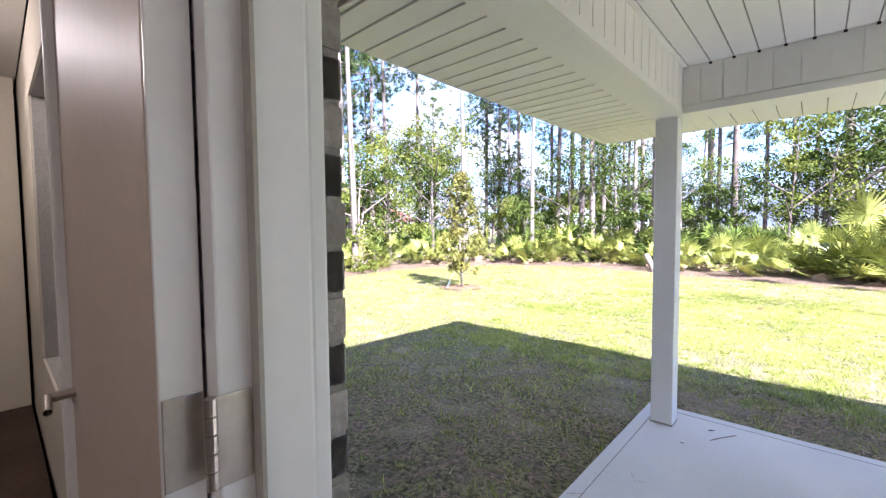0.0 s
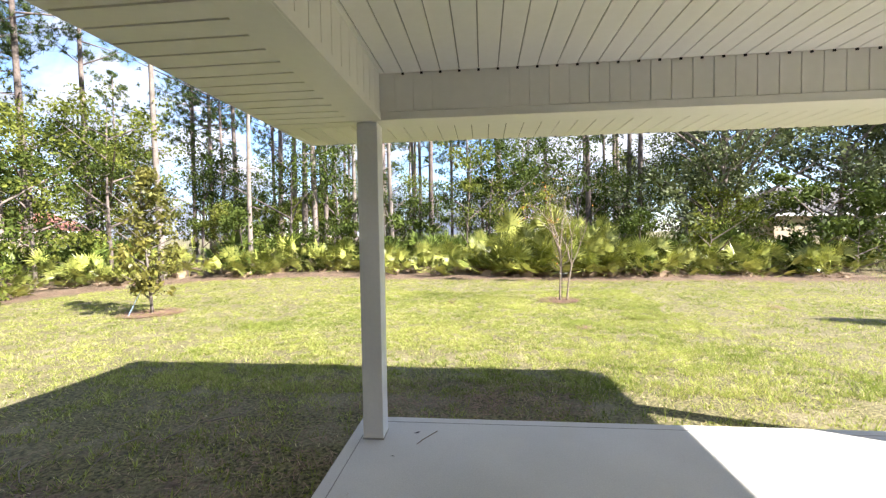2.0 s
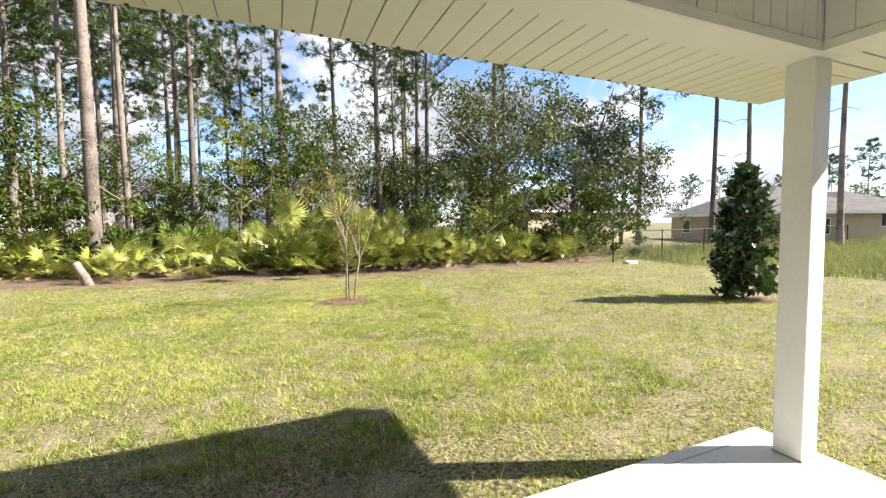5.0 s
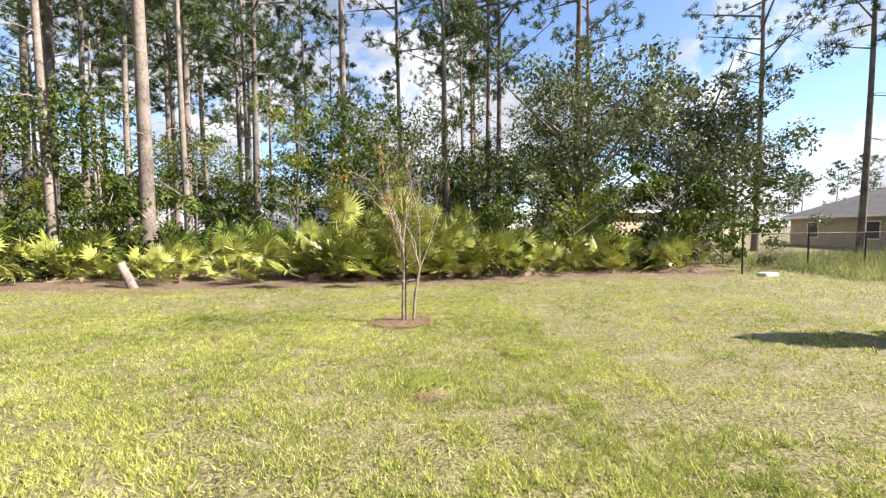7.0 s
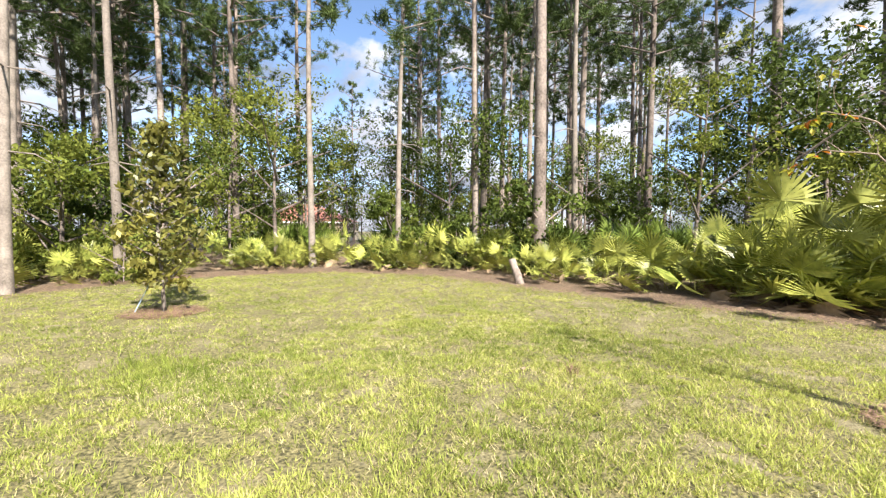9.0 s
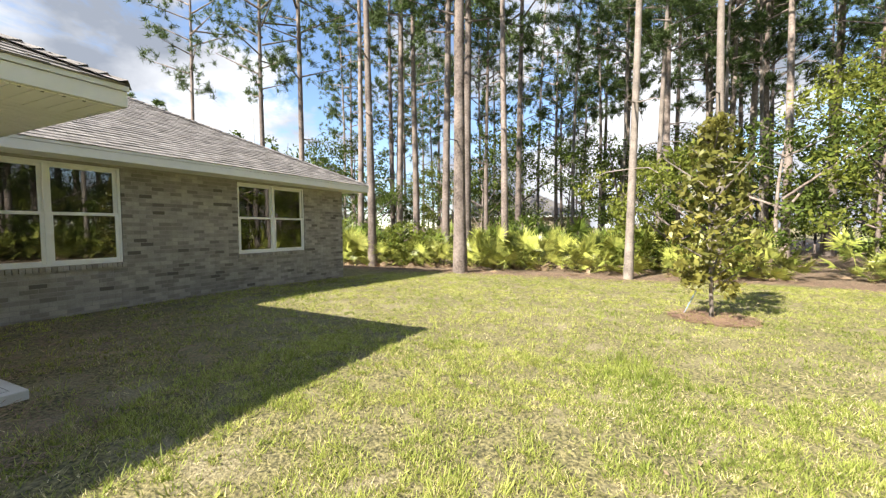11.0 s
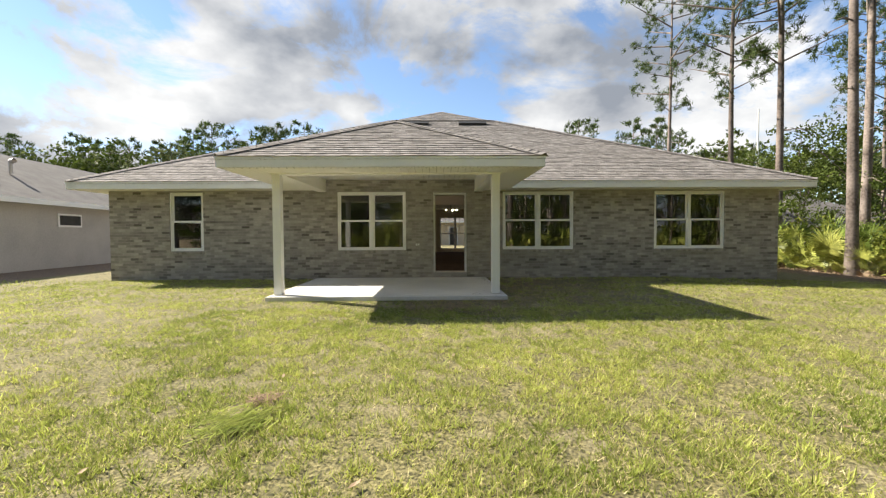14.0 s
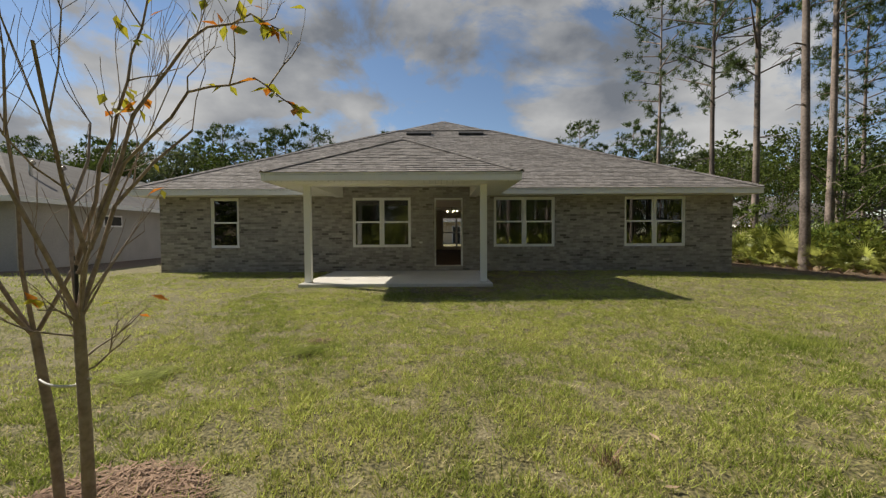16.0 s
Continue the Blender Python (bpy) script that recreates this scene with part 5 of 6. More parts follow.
def sapling(x, y):
    rng = random.Random(77)
    z0 = float(ground_z(x, y))
    root = bpy.data.objects.new("crape_myrtle", None)
    scene.collection.objects.link(root)
    root.location = (x, y, z0)
    ends = []

    def grow(p, d, ln, r, depth, acc):
        pts, rad = [p], [r]
        q, v = p.copy(), d.normalized()
        for i in range(4):
            v = (v + Vector([rng.gauss(0, 0.17) for _ in range(3)]) + Vector((0, 0, 0.05))).normalized()
            q = q + v * ln / 4
            pts.append(q.copy())
            rad.append(max(r * (1 - 0.5 * (i + 1) / 4), 0.0012))
        acc.append((pts, rad))
        if depth == 1:
            ends.append((pts[-1], v))
        if depth == 0:
            ends.append((pts[-1], v))
            return
        for _ in range(3 if depth > 1 else 4):
            k = rng.randrange(2, 5)
            w = Vector([rng.gauss(0, 0.4) for _ in range(2)] + [0.35])
            grow(pts[k], v + w, ln * rng.uniform(0.45, 0.8), rad[k] * 0.5, depth - 1, acc)

    for (bx, by), (dx, dy), hgt, rad in (((0.0, 0.0), (-0.03, 0.01), 1.02, 0.026), ((-0.16, 0.03), (-0.12, 0.02), 0.92, 0.022)):
        pts = [(bx, by, -0.1), (bx + dx * 0.3, by + dy * 0.3, hgt * 0.45), (bx + dx, by + dy, hgt)]
        tubes("stem", [(pts, [rad * 1.1, rad, rad * 0.9])], M_TWIG, root, sides=9)
        top = Vector(pts[-1])
        for b in range(4):
            acc = []
            w = 1.57 * b + rng.uniform(-0.4, 0.4)
            grow(top - Vector((0, 0, 0.03)), Vector((math.cos(w) * 0.15, math.sin(w) * 0.15, 1.0)), rng.uniform(1.0, 1.35), rad * 0.5, 2, acc)
            for one in acc:
                tubes("branch", [one], M_TWIG, root, sides=5)
    for b, (w, up) in enumerate(((0.1, 0.9), (0.5, 0.7), (-0.3, 1.1), (2.6, 0.9), (3.6, 1.0))):
        acc = []
        grow(Vector((-0.03, 0.01, 0.96)), Vector((math.cos(w) * 0.6, math.sin(w) * 0.6, up)), 0.55, 0.006, 1, acc)
        for one in acc:
            tubes("branch", [one], M_TWIG, root, sides=5)
    arches = (((0.0, 0.0, 1.2), (0.2, 0.02, 1.72), (0.5, 0.04, 2.06), (0.8, 0.05, 2.12), (1.0, 0.05, 1.98)),
              ((0.02, 0.02, 1.3), (0.25, 0.04, 1.95), (0.5, 0.05, 2.3), (0.8, 0.06, 2.42), (0.95, 0.06, 2.34)),
              ((-0.02, 0.0, 1.25), (0.1, 0.03, 1.7), (0.2, 0.05, 2.1), (0.3, 0.06, 2.5), (0.34, 0.06, 2.75)))
    hangs = []
    for arch in arches:
        pts = [Vector(p) for p in arch]
        fine_pts = [pts[k].lerp(pts[k + 1], f / 3) + Vector([rng.gauss(0, 0.008) for _ in range(3)]) for k in range(4) for f in range(3)] + [pts[4]]
        tubes("branch", [(fine_pts, [0.011 - 0.0007 * k for k in range(13)])], M_TWIG, root, sides=5)
        for k in (8, 10, 11, 12, 12, 12):
            hangs.append((fine_pts[k], (fine_pts[k] - fine_pts[k - 1]).normalized()))
        for k in range(4, 12, 2):
            acc = []
            grow(fine_pts[k], Vector((rng.gauss(0.2, 0.5), rng.gauss(0, 0.5), rng.uniform(0.1, 0.9))), 0.28, 0.004, 1, acc)
            for one in acc:
                tubes("branch", [one], M_TWIG, root, sides=4)
    hangs += [(Vector((0.17 + 0.03 * k, 0.05, 1.98 + 0.05 * (k % 3))), Vector((0.6, 0.0, 0.2))) for k in range(5)]
    for b in range(5):
        acc = []
        w = 1.25 * b
        grow(Vector((-0.03, 0.01, 0.72 + 0.06 * b)), Vector((math.cos(w), math.sin(w), 0.35)), 0.34, 0.006, 1, acc)
        for one in acc:
            tubes("branch", [one], M_TWIG, root, sides=4)
    tubes("stake", [([(-0.045, 0.02, -0.1), (-0.05, 0.03, 1.28)], [0.009, 0.008])], M_DARK, root, "thin dark support stake", sides=6)
    tie = [(0.035 * math.cos(w) - 0.02 if w < 3.2 else -0.02 - 0.2 * (w - 3.2) / 3.08, 0.035 * math.sin(w), 0.70 - 0.03 * math.sin(w * 0.5)) for w in [i * 0.36 for i in range(18)]]
    tubes("tie", [(tie, [0.006] * len(tie))], M_WHITE, root, "white plastic tie", sides=4)
    bm = bmesh.new()
    a = [bm.verts.new(p) for p in ((0, 0, 0), (0.02, 0.012, 0.004), (0.045, 0, 0), (0.02, -0.012, 0.004))]
    bm.faces.new(a)
    leaf_a = part("leaf", bm, M_YELLOW, root)
    leaf_b = leaf_a.copy()
    leaf_b.data = leaf_a.data.copy()
    leaf_b.data.materials[0] = M_ORANGE
    scene.collection.objects.link(leaf_b)
    rng.shuffle(ends)
    for i, (p, v) in enumerate(hangs + ends[:40]):
        for k in range((3 if i < len(hangs) else rng.choice((1, 1, 2)))):
            src = leaf_b if rng.random() < 0.35 else leaf_a
            ob = (leaf_a if i == 0 and k == 0 else leaf_b if i == 1 and k == 0 else src.copy())
            if not ob.users_collection:
                scene.collection.objects.link(ob)
            ob.parent = root
            ob.matrix_basis = Matrix.Translation(p - v * 0.03 * k) @ Euler((rng.uniform(-0.6, 0.6), rng.uniform(0.1, 1.1), rng.uniform(0, 6.28))).to_matrix().to_4x4() @ Matrix.Scale(rng.uniform(1.3, 2.2), 4)
    return tagged(root, "nearly bare young crape myrtle with a few turning leaves", "tree")


sapling(-1.5, -10.56)

# ---- palmettos ----


def fan_mesh(name, seed, mat, petiole=0.75, radius=0.5, droop=0.0):
    """One saw-palmetto frond: a bent stalk and a fan of folded blades."""
    rng = random.Random(seed)
    vs, fs = [], []
    tip = Vector((petiole * 0.62, 0, petiole * 0.78))
    mid = Vector((petiole * 0.22, 0, petiole * 0.48))
    prev = Vector((0, 0, 0))
    for p, r in ((mid, 0.009), (tip, 0.006)):
        o = len(vs)
        vs += [prev + Vector((0, -r, 0)), prev + Vector((0, r, 0)), p + Vector((0, r, 0)), p + Vector((0, -r, 0)), (prev + p) / 2 + Vector((r, 0, r))]
        fs += [(o, o + 1, o + 2), (o, o + 2, o + 3), (o + 1, o + 4, o + 2), (o, o + 3, o + 4)]
        prev = p
    n = 21
    axis = Vector((0.42, 0, 0.90 - 1.6 * droop)).normalized()
    side = Vector((0, 1, 0))
    nrm = axis.cross(side)
    if nrm.z < 0:
        nrm = -nrm
    for i in range(n):
        w = radians(-108 + 216 * i / (n - 1)) + rng.uniform(-0.035, 0.035)
        d = (axis * math.cos(w) + side * math.sin(w)).normalized()
        s = nrm.cross(d).normalized() * (0.0215 * radius / 0.5)
        ln = radius * rng.uniform(0.88, 1.18) * (1.0 - 0.14 * abs(w) / 2)
        bend = nrm * ln * (0.04 if rng.random() < 0.8 else -0.22)
        lift = nrm * (0.06 * math.cos(w * 2))
        o = len(vs)
        m = tip + d * ln * 0.5 + lift
        vs += [tip, m + s, m - s + nrm * 0.024, tip + d * ln + bend + lift]
        fs += [(o, o + 2, o + 1), (o + 1, o + 2, o + 3)]
    me = bpy.data.meshes.new(name)
    me.from_pydata([tuple(v) for v in vs], [], fs)
    me.materials.append(mat)
    return me


FANS = [fan_mesh("frond", s, M_FROND, 0.6 + 0.12 * s, 0.44 + 0.05 * s) for s in range(4)]
DRY_FANS = [fan_mesh("dry_frond", 9, M_DRY, 0.45, 0.38, 0.9), fan_mesh("dry_frond", 10, M_DRY, 0.55, 0.42, 0.9)]


TALL_FANS = [fan_mesh("frond", s, M_FROND, 1.0 + 0.22 * (s - 20), 0.50) for s in range(20, 24)]


def palmetto(seed, fronds, dry, fans=FANS):
    rng = random.Random(seed)
    root = bpy.data.objects.new("saw_palmetto", None)
    scene.collection.objects.link(root)
    for i in range(fronds + dry):
        green = i < fronds
        ob = new("frond" if green else "dry_frond", rng.choice(fans if green else DRY_FANS))
        ob.parent = root
        tilt = rng.uniform(-22, 48) if green else rng.uniform(55, 80)
        ob.matrix_basis = Matrix.Translation((rng.gauss(0, 0.16), rng.gauss(0, 0.16), rng.uniform(0, 0.25))) @ Euler((rng.uniform(-0.25, 0.25), radians(tilt), i * 2.4 + rng.uniform(-0.4, 0.4))).to_matrix().to_4x4() @ Matrix.Scale(rng.uniform(0.8, 1.2), 4)
    return tagged(root, "saw palmetto with stiff green fan fronds over dry ones", "palmetto", "palmettos along the woods")


palms = [palmetto(101, 14, 6), palmetto(102, 12, 5), palmetto(103, 15, 8), palmetto(104, 12, 5), palmetto(105, 14, 7)]
tall_palms = [palmetto(106, 21, 13, TALL_FANS + FANS), palmetto(107, 20, 12, TALL_FANS + FANS)]
settle(tall_palms[0], -2.2, -16.4), settle(tall_palms[1], -3.6, -16.2, 80)
first = True
rng = random.Random(5)
spots = []
edge_len = [math.hypot(b[0] - a[0], b[1] - a[1]) for a, b in zip(EDGE, EDGE[1:])]
for (ax, ay), (bx, by), ln in zip(EDGE[1:], EDGE[2:], edge_len[1:]):
    if bx < -30:
        ln *= 0.15
    for _ in range(int(ln * 4.6)):
        t, off = rng.random(), rng.uniform(0.7, 2.8)
        if bx < -30:
            t *= 0.15
        nx, ny = -(by - ay), bx - ax
        q = math.hypot(nx, ny)
        x, y = ax + (bx - ax) * t + nx / q * off, ay + (by - ay) * t + ny / q * off
        if all((x - a) ** 2 + (y - b) ** 2 > 0.32 for a, b, _ in spots) and math.hypot(x - 12.04, y + 2.39) > 0.6 and math.hypot(x - 12.78, y - 1.72) > 0.5:
            spots.append((x, y, rng.uniform(0.66, 1.0)))
for _ in range(20):
    stand(tall_palms[rng.randrange(2)], rng.uniform(-4.2, 0.4), rng.uniform(-17.8, -15.9), rng.uniform(0, 360), rng.uniform(0.95, 1.25))
for i, (x, y, s) in enumerate(spots):
    if i < len(palms):
        settle(palms[i], x, y, rng.uniform(0, 360), s)
    else:
        stand(palms[rng.randrange(len(palms))], x, y, rng.uniform(0, 360), s)
for _ in range(34):
    k = rng.randrange(1, len(EDGE) - 3)
    t, off = rng.random(), rng.uniform(1.6, 6.0)
    (ax, ay), (bx, by) = EDGE[k], EDGE[k + 1]
    nx, ny = -(by - ay), bx - ax
    q = math.hypot(nx, ny)
    stand(shrubs[rng.randrange(3)], ax + (bx - ax) * t + nx / q * off, ay + (by - ay) * t + ny / q * off, rng.uniform(0, 360), rng.uniform(0.8, 1.4))


def palmetto_mass(count, seed):
    """The rows of palmettos behind the front one, too many to count; their darker colour stands for shade."""
    nr, rr = np.random.default_rng(seed), random.Random(seed)
    shapes = []
    for me in FANS:
        co = np.array([v.co[:] for v in me.vertices])
        fa = np.array([p.vertices[:] for p in me.polygons])
        shapes.append((co, fa))
    vs, fs, o = [], [], 0
    for _ in range(count):
        k = rr.randrange(1, len(EDGE) - 3)
        (ax, ay), (bx, by) = EDGE[k], EDGE[k + 1]
        t, off = rr.random(), rr.uniform(2.8, 7.5)
        nx, ny = -(by - ay), bx - ax
        q = math.hypot(nx, ny)
        x, y = ax + (bx - ax) * t + nx / q * off, ay + (by - ay) * t + ny / q * off
        for j in range(11):
            co, fa = shapes[rr.randrange(4)]
            m = pose(x + rr.gauss(0, 0.15), y + rr.gauss(0, 0.15), float(ground_z(x, y)) + rr.uniform(0, 0.3), rr.uniform(-14, 14), rr.uniform(-20, 45), j * 137 + rr.uniform(-20, 20)) @ Matrix.Scale(rr.uniform(0.8, 1.35), 4)
            mm = np.array(m)
            vs.append(co @ mm[:3, :3].T + mm[:3, 3])
            fs.append(fa + o)
            o += len(co)
    return from_arrays("palmetto_thicket", np.concatenate(vs), np.concatenate(fs), M_FROND_SHADE)


tagged(palmetto_mass(150, 6), "thick stand of green saw palmettos under the pines, darkened to suggest shade", "palmetto", kind="stuff")

log = tubes("leaning_stump", [([(4.72, -15.9, -0.4), (4.84, -15.95, -0.1), (4.97, -16.0, 0.12), (5.06, -16.05, 0.28)], [0.12, 0.11, 0.10, 0.10])], M_BARK, sides=9)
tagged(log, "rough brown leaning palmetto trunk at the lawn's edge", "stump")

# ---- lawn ----


def blades(name, x, y, height, width, seed, mat, lean=0.6):
    nr = np.random.default_rng(seed)
    n = len(x)
    h = nr.uniform(0, 2 * np.pi, n)
    hgt = height * nr.uniform(0.5, 1.35, n)
    d = np.stack([np.cos(h) * lean * nr.random(n), np.sin(h) * lean * nr.random(n), np.ones(n)], -1) * hgt[:, None]
    w = nr.uniform(0, 2 * np.pi, n)
    s = np.stack([np.cos(w), np.sin(w), np.zeros(n)], -1) * (width * nr.uniform(0.6, 1.3, n))[:, None]
    p = np.stack([x, y, ground_z(x, y) - 0.004], -1)
    v = np.stack([p - s, p + s, p + d], 1).reshape(-1, 3)
    return from_arrays(name, v, np.arange(3 * n).reshape(-1, 3), mat)


def value_noise(x, y, cell, seed):
    """Smooth random values from 0 to 1 over the plan, one knot each cell."""
    knots = np.random.default_rng(seed).random((256, 256))
    u, v = np.asarray(x, float) / cell, np.asarray(y, float) / cell
    i, j = np.floor(u).astype(int), np.floor(v).astype(int)
    fu, fv = u - i, v - j
    fu, fv = fu * fu * (3 - 2 * fu), fv * fv * (3 - 2 * fv)
    i, j = i % 256, j % 256
    i2, j2 = (i + 1) % 256, (j + 1) % 256
    return (knots[i, j] * (1 - fu) + knots[i2, j] * fu) * (1 - fv) + (knots[i, j2] * (1 - fu) + knots[i2, j2] * fu) * fv


def thin_by_porch(x, y):
    """How thin the turf is beside the slab and along the shaded wall: 1 where the soil is bare."""
    x, y = np.asarray(x, float), np.asarray(y, float)
    side = np.exp(-(((x - 2.3) / 1.6) ** 2 + ((y + 1.4) / 1.3) ** 2))
    gap = np.hypot(np.maximum(np.maximum(-3.02 - x, x - 1.36), 0), np.maximum(-3.30 - y, 0))
    strip = 0.85 * np.exp(-(gap / 0.42) ** 2) * (x > -0.9)
    wall = 0.35 * np.exp(-((y + 0.1) / 0.5) ** 2) * (x > 1.3)
    return np.clip(np.maximum(np.maximum(side * 1.1, strip), wall), 0, 1) * np.clip(1.9 * value_noise(x, y, 0.5, 71) + 1.3 * value_noise(x, y, 0.17, 72) - 0.95, 0.05, 1)


def lawn_points(count, x0, x1, y0, y1, seed, thin=0.75, clump=0.0):
    """Random places on the lawn, off the slab and house, thinned out by a patchy noise and in the bare strip by the porch."""
    nr = np.random.default_rng(seed)
    x, y = nr.uniform(x0, x1, count), nr.uniform(y0, y1, count)
    patch = np.sin(x * 1.7 + 2.1 * np.sin(y * 0.9)) * np.cos(y * 2.1 + 1.4 * np.sin(x * 1.3)) + 0.6 * np.sin(x * 5.1 + y * 3.3) * np.cos(y * 4.7 - x * 2.2)
    bare_by_porch = thin_by_porch(x, y)
    keep = (beyond_edge(x, y) < -0.15 - 0.6 * nr.random(count)) & ~((x > -3.05) & (x < 1.4) & (y > -3.33)) & (y < -0.02)
    keep &= nr.random(count) < 1 - thin * np.clip(patch * 0.9, 0, 0.95) - 0.93 * bare_by_porch
    bunch = 0.55 * value_noise(x, y, 0.11, 61) + 0.45 * value_noise(x, y, 0.29, 62)
    keep &= nr.random(count) < np.clip((bunch - 0.36) * 5.0, 0.12, 1)
    if clump:
        keep &= (patch > clump)
    return x[keep], y[keep]


def tufts(name, x, y, per, height, width, reach, seed, mat, lean):
    """Grass in tufts: each place carries a few blades of one length, leaning outwards."""
    nr = np.random.default_rng(seed)
    n = len(x) * per
    size = np.repeat(nr.lognormal(-0.1, 0.42, len(x)), per)
    h, far = nr.uniform(0, 2 * np.pi, n), np.abs(nr.normal(0, reach, n)) * size
    bx, by = np.repeat(x, per) + np.cos(h) * far, np.repeat(y, per) + np.sin(h) * far
    out = lean * (0.35 + 0.65 * nr.random(n))
    hgt = height * size * nr.uniform(0.55, 1.3, n)
    d = np.stack([np.cos(h) * out, np.sin(h) * out, np.ones(n)], -1) * hgt[:, None]
    w = h + np.pi / 2 + nr.normal(0, 0.5, n)
    s = np.stack([np.cos(w), np.sin(w), np.zeros(n)], -1) * (width * nr.uniform(0.6, 1.3, n))[:, None]
    p = np.stack([bx, by, ground_z(bx, by) - 0.004], -1)
    v = np.stack([p - s, p + s, p + d], 1).reshape(-1, 3)
    return from_arrays(name, v, np.arange(3 * n).reshape(-1, 3), mat)


def two_densities(wide, close, seed, thin):
    """Places over the whole lawn, and more of them along the line walked."""
    ax, ay = lawn_points(wide, -9, 13, -16.5, -0.02, seed, thin)
    bx, by = lawn_points(close, -3.6, 4.6, -12.2, -4.0, seed + 50, thin)
    return np.concatenate([ax, bx]), np.concatenate([ay, by])


lx, ly = two_densities(150000, 72000, 1, 0.5)
tagged(tufts("lawn", lx, ly, 6, 0.035, 0.0042, 0.022, 2, M_BLADE, 1.2), "short green lawn grass", "grass", kind="stuff")
lx, ly = two_densities(170000, 110000, 3, 0.2)
tagged(blades("dry_lawn", lx, ly, 0.032, 0.0040, 4, M_BLADE_DRY, 1.9), "straw-coloured dead grass in the lawn", "grass", kind="stuff")
lx, ly = lawn_points(20000, -9, 12, -15.5, -0.3, 5, 0.3, clump=0.40)
tagged(tufts("grass_tufts", lx, ly, 7, 0.042, 0.0036, 0.028, 6, M_BLADE, 0.9), "taller green tufts in the lawn", "grass", kind="stuff")
lx, ly = lawn_points(120000, -34, -9, -16, 12, 7, 0.4)
tagged(blades("side_lawn", lx, ly, 0.06, 0.010, 8, M_BLADE, 1.0), "bright green grass beside the house", "grass", kind="stuff")
nr = np.random.default_rng(9)
fx, fy = nr.uniform(-48, -14.5, 60000), nr.uniform(-18, 0, 60000)
ok = (fy < -7.0 - 0.12 * (fx + 14.5)) & (fy < -6)
tagged(blades("tall_field_grass", fx[ok], fy[ok], 0.40, 0.014, 10, M_TALL, 1.1), "tall pale grass in the field beyond the yard", "grass", kind="stuff")
edge_spots = []
for (ax, ay), (bx, by) in zip(EDGE[1:-2], EDGE[2:-1]):
    ln = math.hypot(bx - ax, by - ay)
    for k in range(int(ln / 0.7)):
        t = (k + 0.5) / int(ln / 0.7)
        edge_spots.append((ax + (bx - ax) * t, ay + (by - ay) * t, 1.0))
tagged(straw_scatter("pine_straw_litter", edge_spots, 26000, 12, M_STRAW, (0.08, 0.22), width=0.005), "fallen pine needles along the edge of the woods", "litter", kind="stuff")
tagged(straw_scatter("yard_litter", [(2.4, -1.6, 1.5), (3.0, -2.0, 2.0), (1.9, -3.4, 1.1), (0.9, -3.9, 0.7), (0.0, -3.95, 0.6)], 4500, 13, M_STRAW, (0.04, 0.14), width=0.0035), "brown needles and twigs on the thin grass by the porch", "litter", kind="stuff")


def sprig(x, y, turn, r, seed):
    nr = np.random.default_rng(seed)
    n = 260
    h = nr.normal(turn, 0.5, n)
    d = np.stack([np.cos(h), np.sin(h), nr.uniform(0.0, 0.12, n)], -1) * nr.uniform(0.12, r, n)[:, None]
    s = np.stack([-np.sin(h), np.cos(h), np.zeros(n)], -1) * 0.006
    p = np.stack([x + nr.normal(0, 0.12, n), y + nr.normal(0, 0.12, n), np.full(n, float(ground_z(x, y)) + 0.035)], -1)
    v = np.stack([p - s, p + s, p + d], 1).reshape(-1, 3)
    ob = from_arrays("pine_sprig", v, np.arange(3 * n).reshape(-1, 3), M_BLADE)
    return tagged(ob, "fallen green pine sprig lying on the lawn", "pine sprig", "fallen sprigs")


sprig(-1.33, -7.72, -1.9, 0.30, 1), sprig(-2.73, -8.52, 0.4, 0.22, 2)
nr = np.random.default_rng(31)
tagged(tufts("green_patch", 4.6 + nr.normal(0, 0.32, 420), -7.5 + nr.normal(0, 0.2, 420), 7, 0.055, 0.0036, 0.025, 32, M_BLADE, 0.9), "patch of taller, greener grass in the lawn", "grass", kind="stuff")
tagged(tufts("red_straw_tuft", 1.19 + nr.normal(0, 0.03, 12), -10.12 + nr.normal(0, 0.06, 12), 6, 0.11, 0.004, 0.02, 33, M_STRAW, 0.9), "small tuft of reddish dead straw in the lawn", "litter", kind="stuff")
tagged(straw_scatter("needle_patch", [(-1.33, -7.4, 0.10)], 120, 14, M_STRAW, (0.08, 0.2)), "orange patch of dead needles on the lawn", "litter", kind="stuff")

# ---- small things on the slab and lawn ----


def dead_leaf(x, y, z, turn, size, mat=M_TWIG):
    bm = bmesh.new()
    a = [bm.verts.new(p) for p in ((0, 0, 0), (0.35, 0.16, 0.05), (0.75, 0.13, 0.03), (1, 0, 0.08), (0.75, -0.13, 0.03), (0.35, -0.16, 0.05), (0.5, 0, 0.0))]
    for i in range(6):
        bm.faces.new((a[6], a[i], a[(i + 1) % 6]))
    ob = part("dead_leaf", bm, mat)
    ob.matrix_world = pose(x, y, z, 0, 0, turn) @ Matrix.Scale(size, 4)
    return tagged(ob, "single curled brown fallen leaf", "leaf", "fallen leaves")


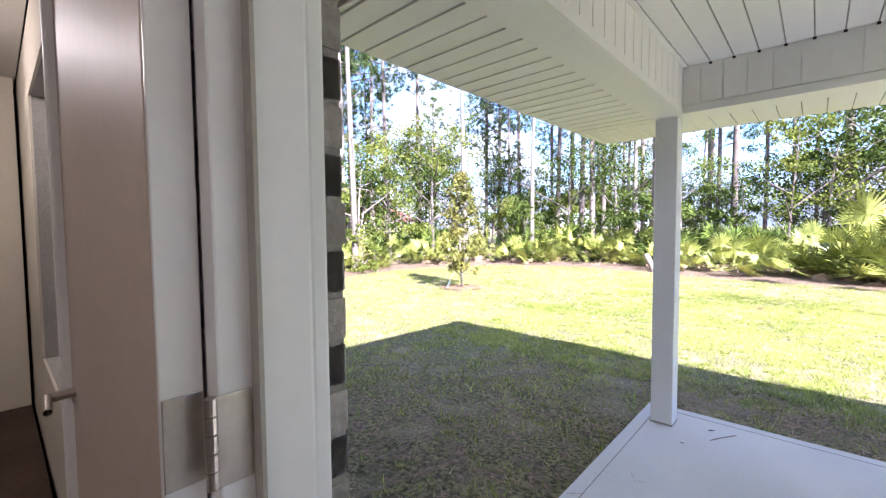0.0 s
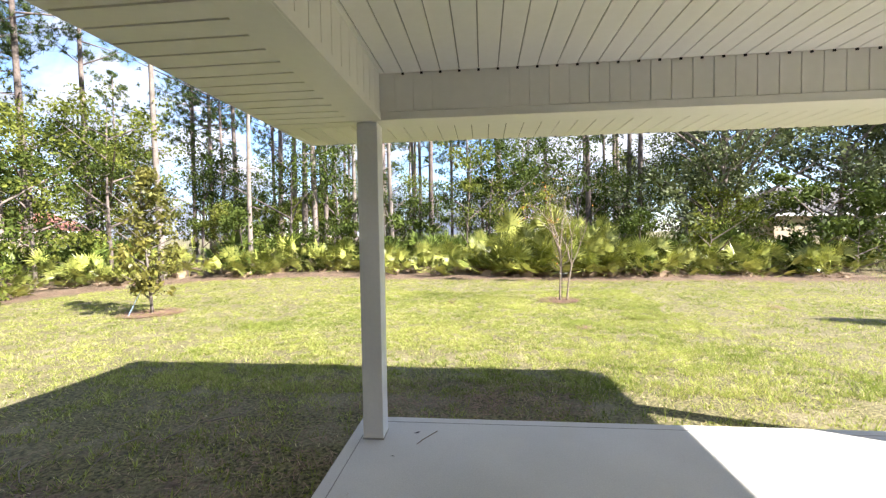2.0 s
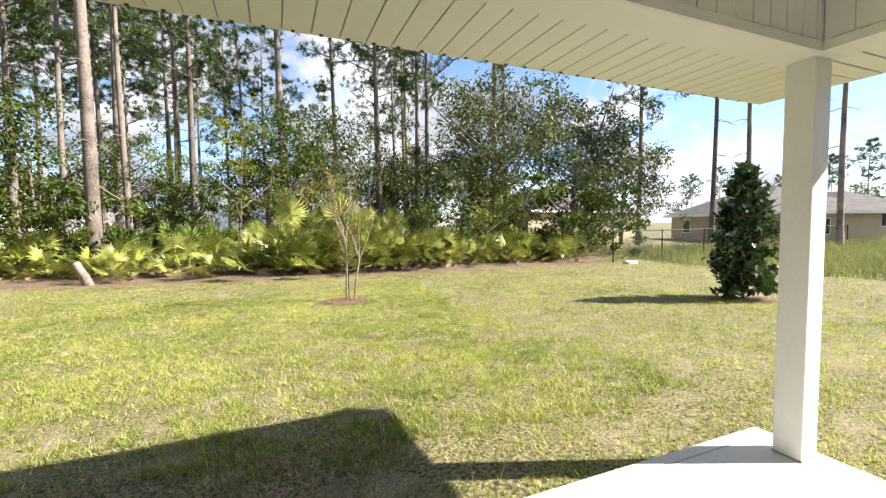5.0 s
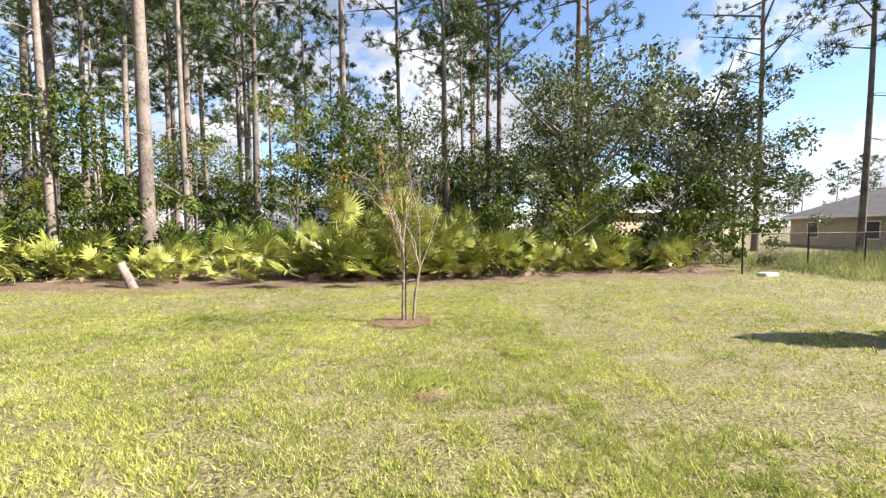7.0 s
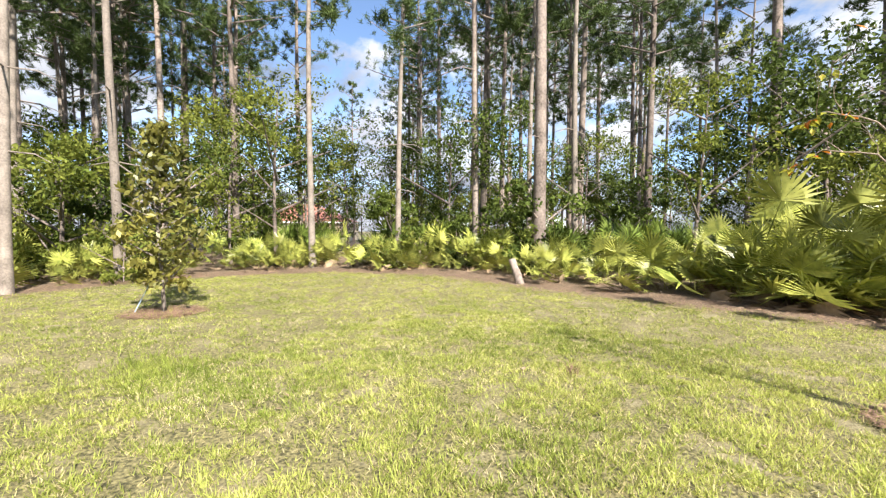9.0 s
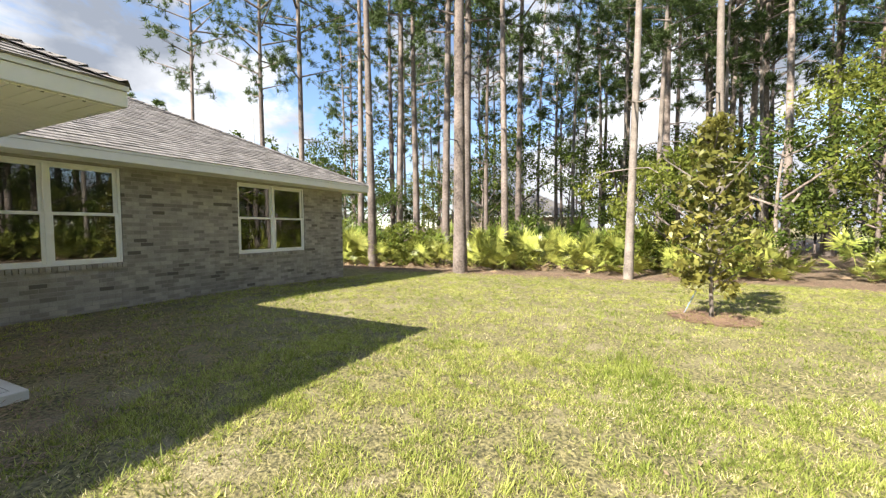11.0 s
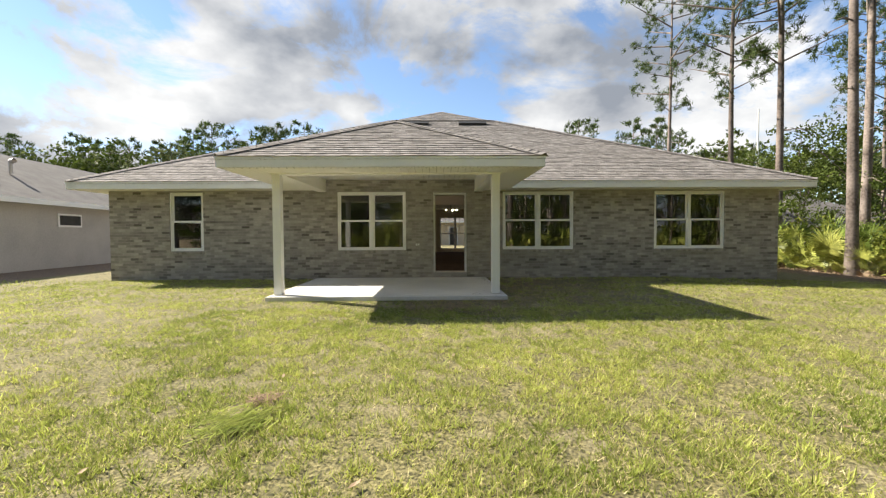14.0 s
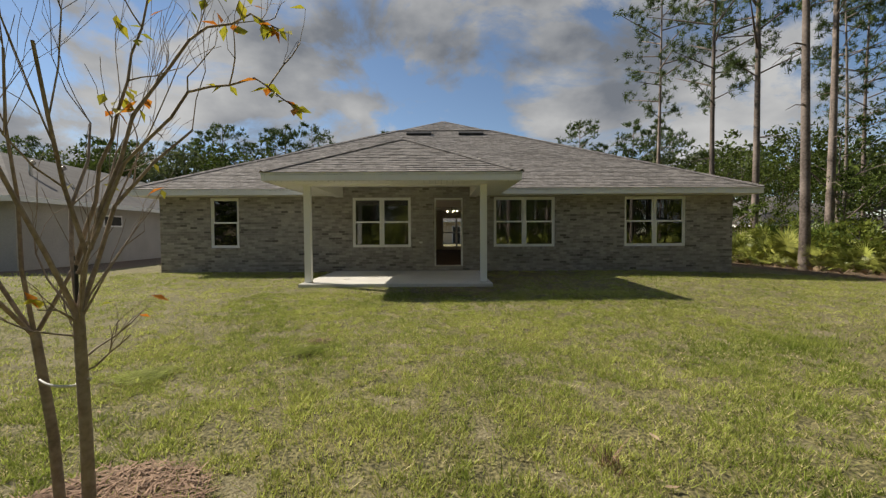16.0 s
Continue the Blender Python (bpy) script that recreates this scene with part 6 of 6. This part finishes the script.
dead_leaf(0.86, -3.06, SLAB_Z + 0.003, 40, 0.06, M_DARK), dead_leaf(0.98, -2.72, SLAB_Z + 0.003, 10, 0.035, M_DARK)
for k, (x, y) in enumerate(((2.86, -7.95), (-0.4, -8.6), (1.6, -9.9), (-2.4, -9.4), (3.4, -6.2), (0.9, -11.2), (-0.9, -5.6))):
    dead_leaf(x, y, float(ground_z(x, y)) + 0.035, 50 * k, 0.07 + 0.02 * (k % 3), M_DRY)
for pts in ([(0.74, -3.075), (0.79, -3.0), (0.83, -2.94), (0.86, -2.88)], [(-2.05, -2.32), (-2.13, -2.36), (-2.19, -2.41)]):
    tw = tubes("twig", [([(x, y, SLAB_Z + 0.004) for x, y in pts], [0.003] * len(pts))], M_TWIG, sides=5)
    tagged(tw, "thin bent twig lying on the concrete slab", "twig", "fallen twigs")
rng = random.Random(88)
for k in range(36):
    x, y = rng.uniform(-4.5, 6.0), rng.uniform(-12.0, -3.8)
    dead_leaf(x, y, float(ground_z(x, y)) + 0.03, rng.uniform(0, 360), rng.uniform(0.05, 0.1), M_DRY if k % 3 else M_STRAW)
for k in range(9):
    x, y, w = rng.uniform(1.6, 4.2), rng.uniform(-3.2, -0.5), rng.uniform(0, 6.28)
    pts = [(x + 0.14 * j * math.cos(w + 0.2 * j), y + 0.14 * j * math.sin(w + 0.2 * j), float(ground_z(x, y)) + 0.03 + 0.01 * (j % 2)) for j in range(4)]
    tagged(tubes("twig", [(pts, [0.006, 0.005, 0.004, 0.002])], M_TWIG, sides=5), "thin brown twig lying on bare soil beside the porch", "twig", "fallen twigs")
rope = tubes("guy_rope", [([(8.1, -8.25, -0.42), (7.9, -8.55, 0.35)], [0.008, 0.008])], material("pale_blue_rope", (0.30, 0.42, 0.60), (0.45, 0.58, 0.75), 0.6), sides=6)
tagged(rope, "pale blue guy rope tied to the young magnolia", "rope")
tagged(straw_scatter("needle_patch", [(-5.8, -9.6, 0.22)], 200, 15, M_STRAW, (0.08, 0.2)), "orange patch of dead needles on the lawn", "litter", kind="stuff")

# ---- bricks of the back wall ----


def brick_places():
    rng = random.Random(2)
    out = []
    rows = int((CZ + 0.33) / COURSE) + 1
    for r in range(rows):
        z0 = -0.33 + r * COURSE
        z1 = z0 + COURSE - JOINT
        high = z1 > WALL_TOP
        wx0, wx1 = (BXL, BXR) if high else (X0, X1)
        z1 = min(z1, CZ - 0.002)
        if z1 - z0 < 0.02:
            break
        x = X0 + (0 if r % 2 else -(BRICK_L + JOINT) / 2)
        while x < X1:
            a, b = max(x, wx0), min(x + BRICK_L, wx1)
            if b - a < 0.02:
                x += BRICK_L + JOINT
                continue
            pieces = [(a, b)]
            for ox0, ox1, oz0, oz1 in OPENINGS:
                low = oz0 - (0.08 if oz0 > 0.1 else 0.0)
                if z1 > low and z0 < oz1:
                    nxt = []
                    for p, q in pieces:
                        if q <= ox0 or p >= ox1:
                            nxt.append((p, q))
                            continue
                        if p < ox0 - 0.02:
                            nxt.append((p, ox0 - 0.001))
                        if q > ox1 + 0.02:
                            nxt.append((ox1 + 0.001, q))
                    pieces = nxt
            for p, q in pieces:
                if q - p > 0.025:
                    out.append((p, q, z0, z1, rng.uniform(-0.002, 0.003)))
            x += BRICK_L + JOINT
    return out


allb = brick_places()


def beside_door(b):
    return 0.84 < b[0] < 1.9 and -0.2 < b[2] < 2.2 or -0.62 < b[0] < 0.0 and 0.2 < b[2] < 2.2


unit_cache = {}


def brick_mesh(w):
    key = round(w, 3)
    if key not in unit_cache:
        bm = bmesh.new()
        add_box(bm, (0, 0, 0), (w, 0.085, COURSE - JOINT))
        front = [ed for ed in bm.edges if all(v.co.y < 0.01 for v in ed.verts)]
        bmesh.ops.bevel(bm, geom=front, offset=0.0035, segments=1, affect="EDGES")
        me = bpy.data.meshes.new("brick")
        bm.to_mesh(me)
        bm.free()
        me.materials.append(M_BRICK)
        unit_cache[key] = me
    return unit_cache[key]


near_bricks = [b for b in allb if beside_door(b)][:300]
chosen = set(near_bricks)
for p, q, z0, z1, j in near_bricks:
    ob = new("brick", brick_mesh(q - p))
    ob.parent = wall_south
    ob.location = (p, j, z0)
rest = [b for b in allb if b not in chosen]
los = [(p, j, z0) for p, q, z0, z1, j in rest]
his = [(q, 0.085, z1) for p, q, z0, z1, j in rest]
v, f = box_arrays(los, his)
tagged(from_arrays("bricks", v, f, M_BRICK_ROW, wall_south), kind="stuff")
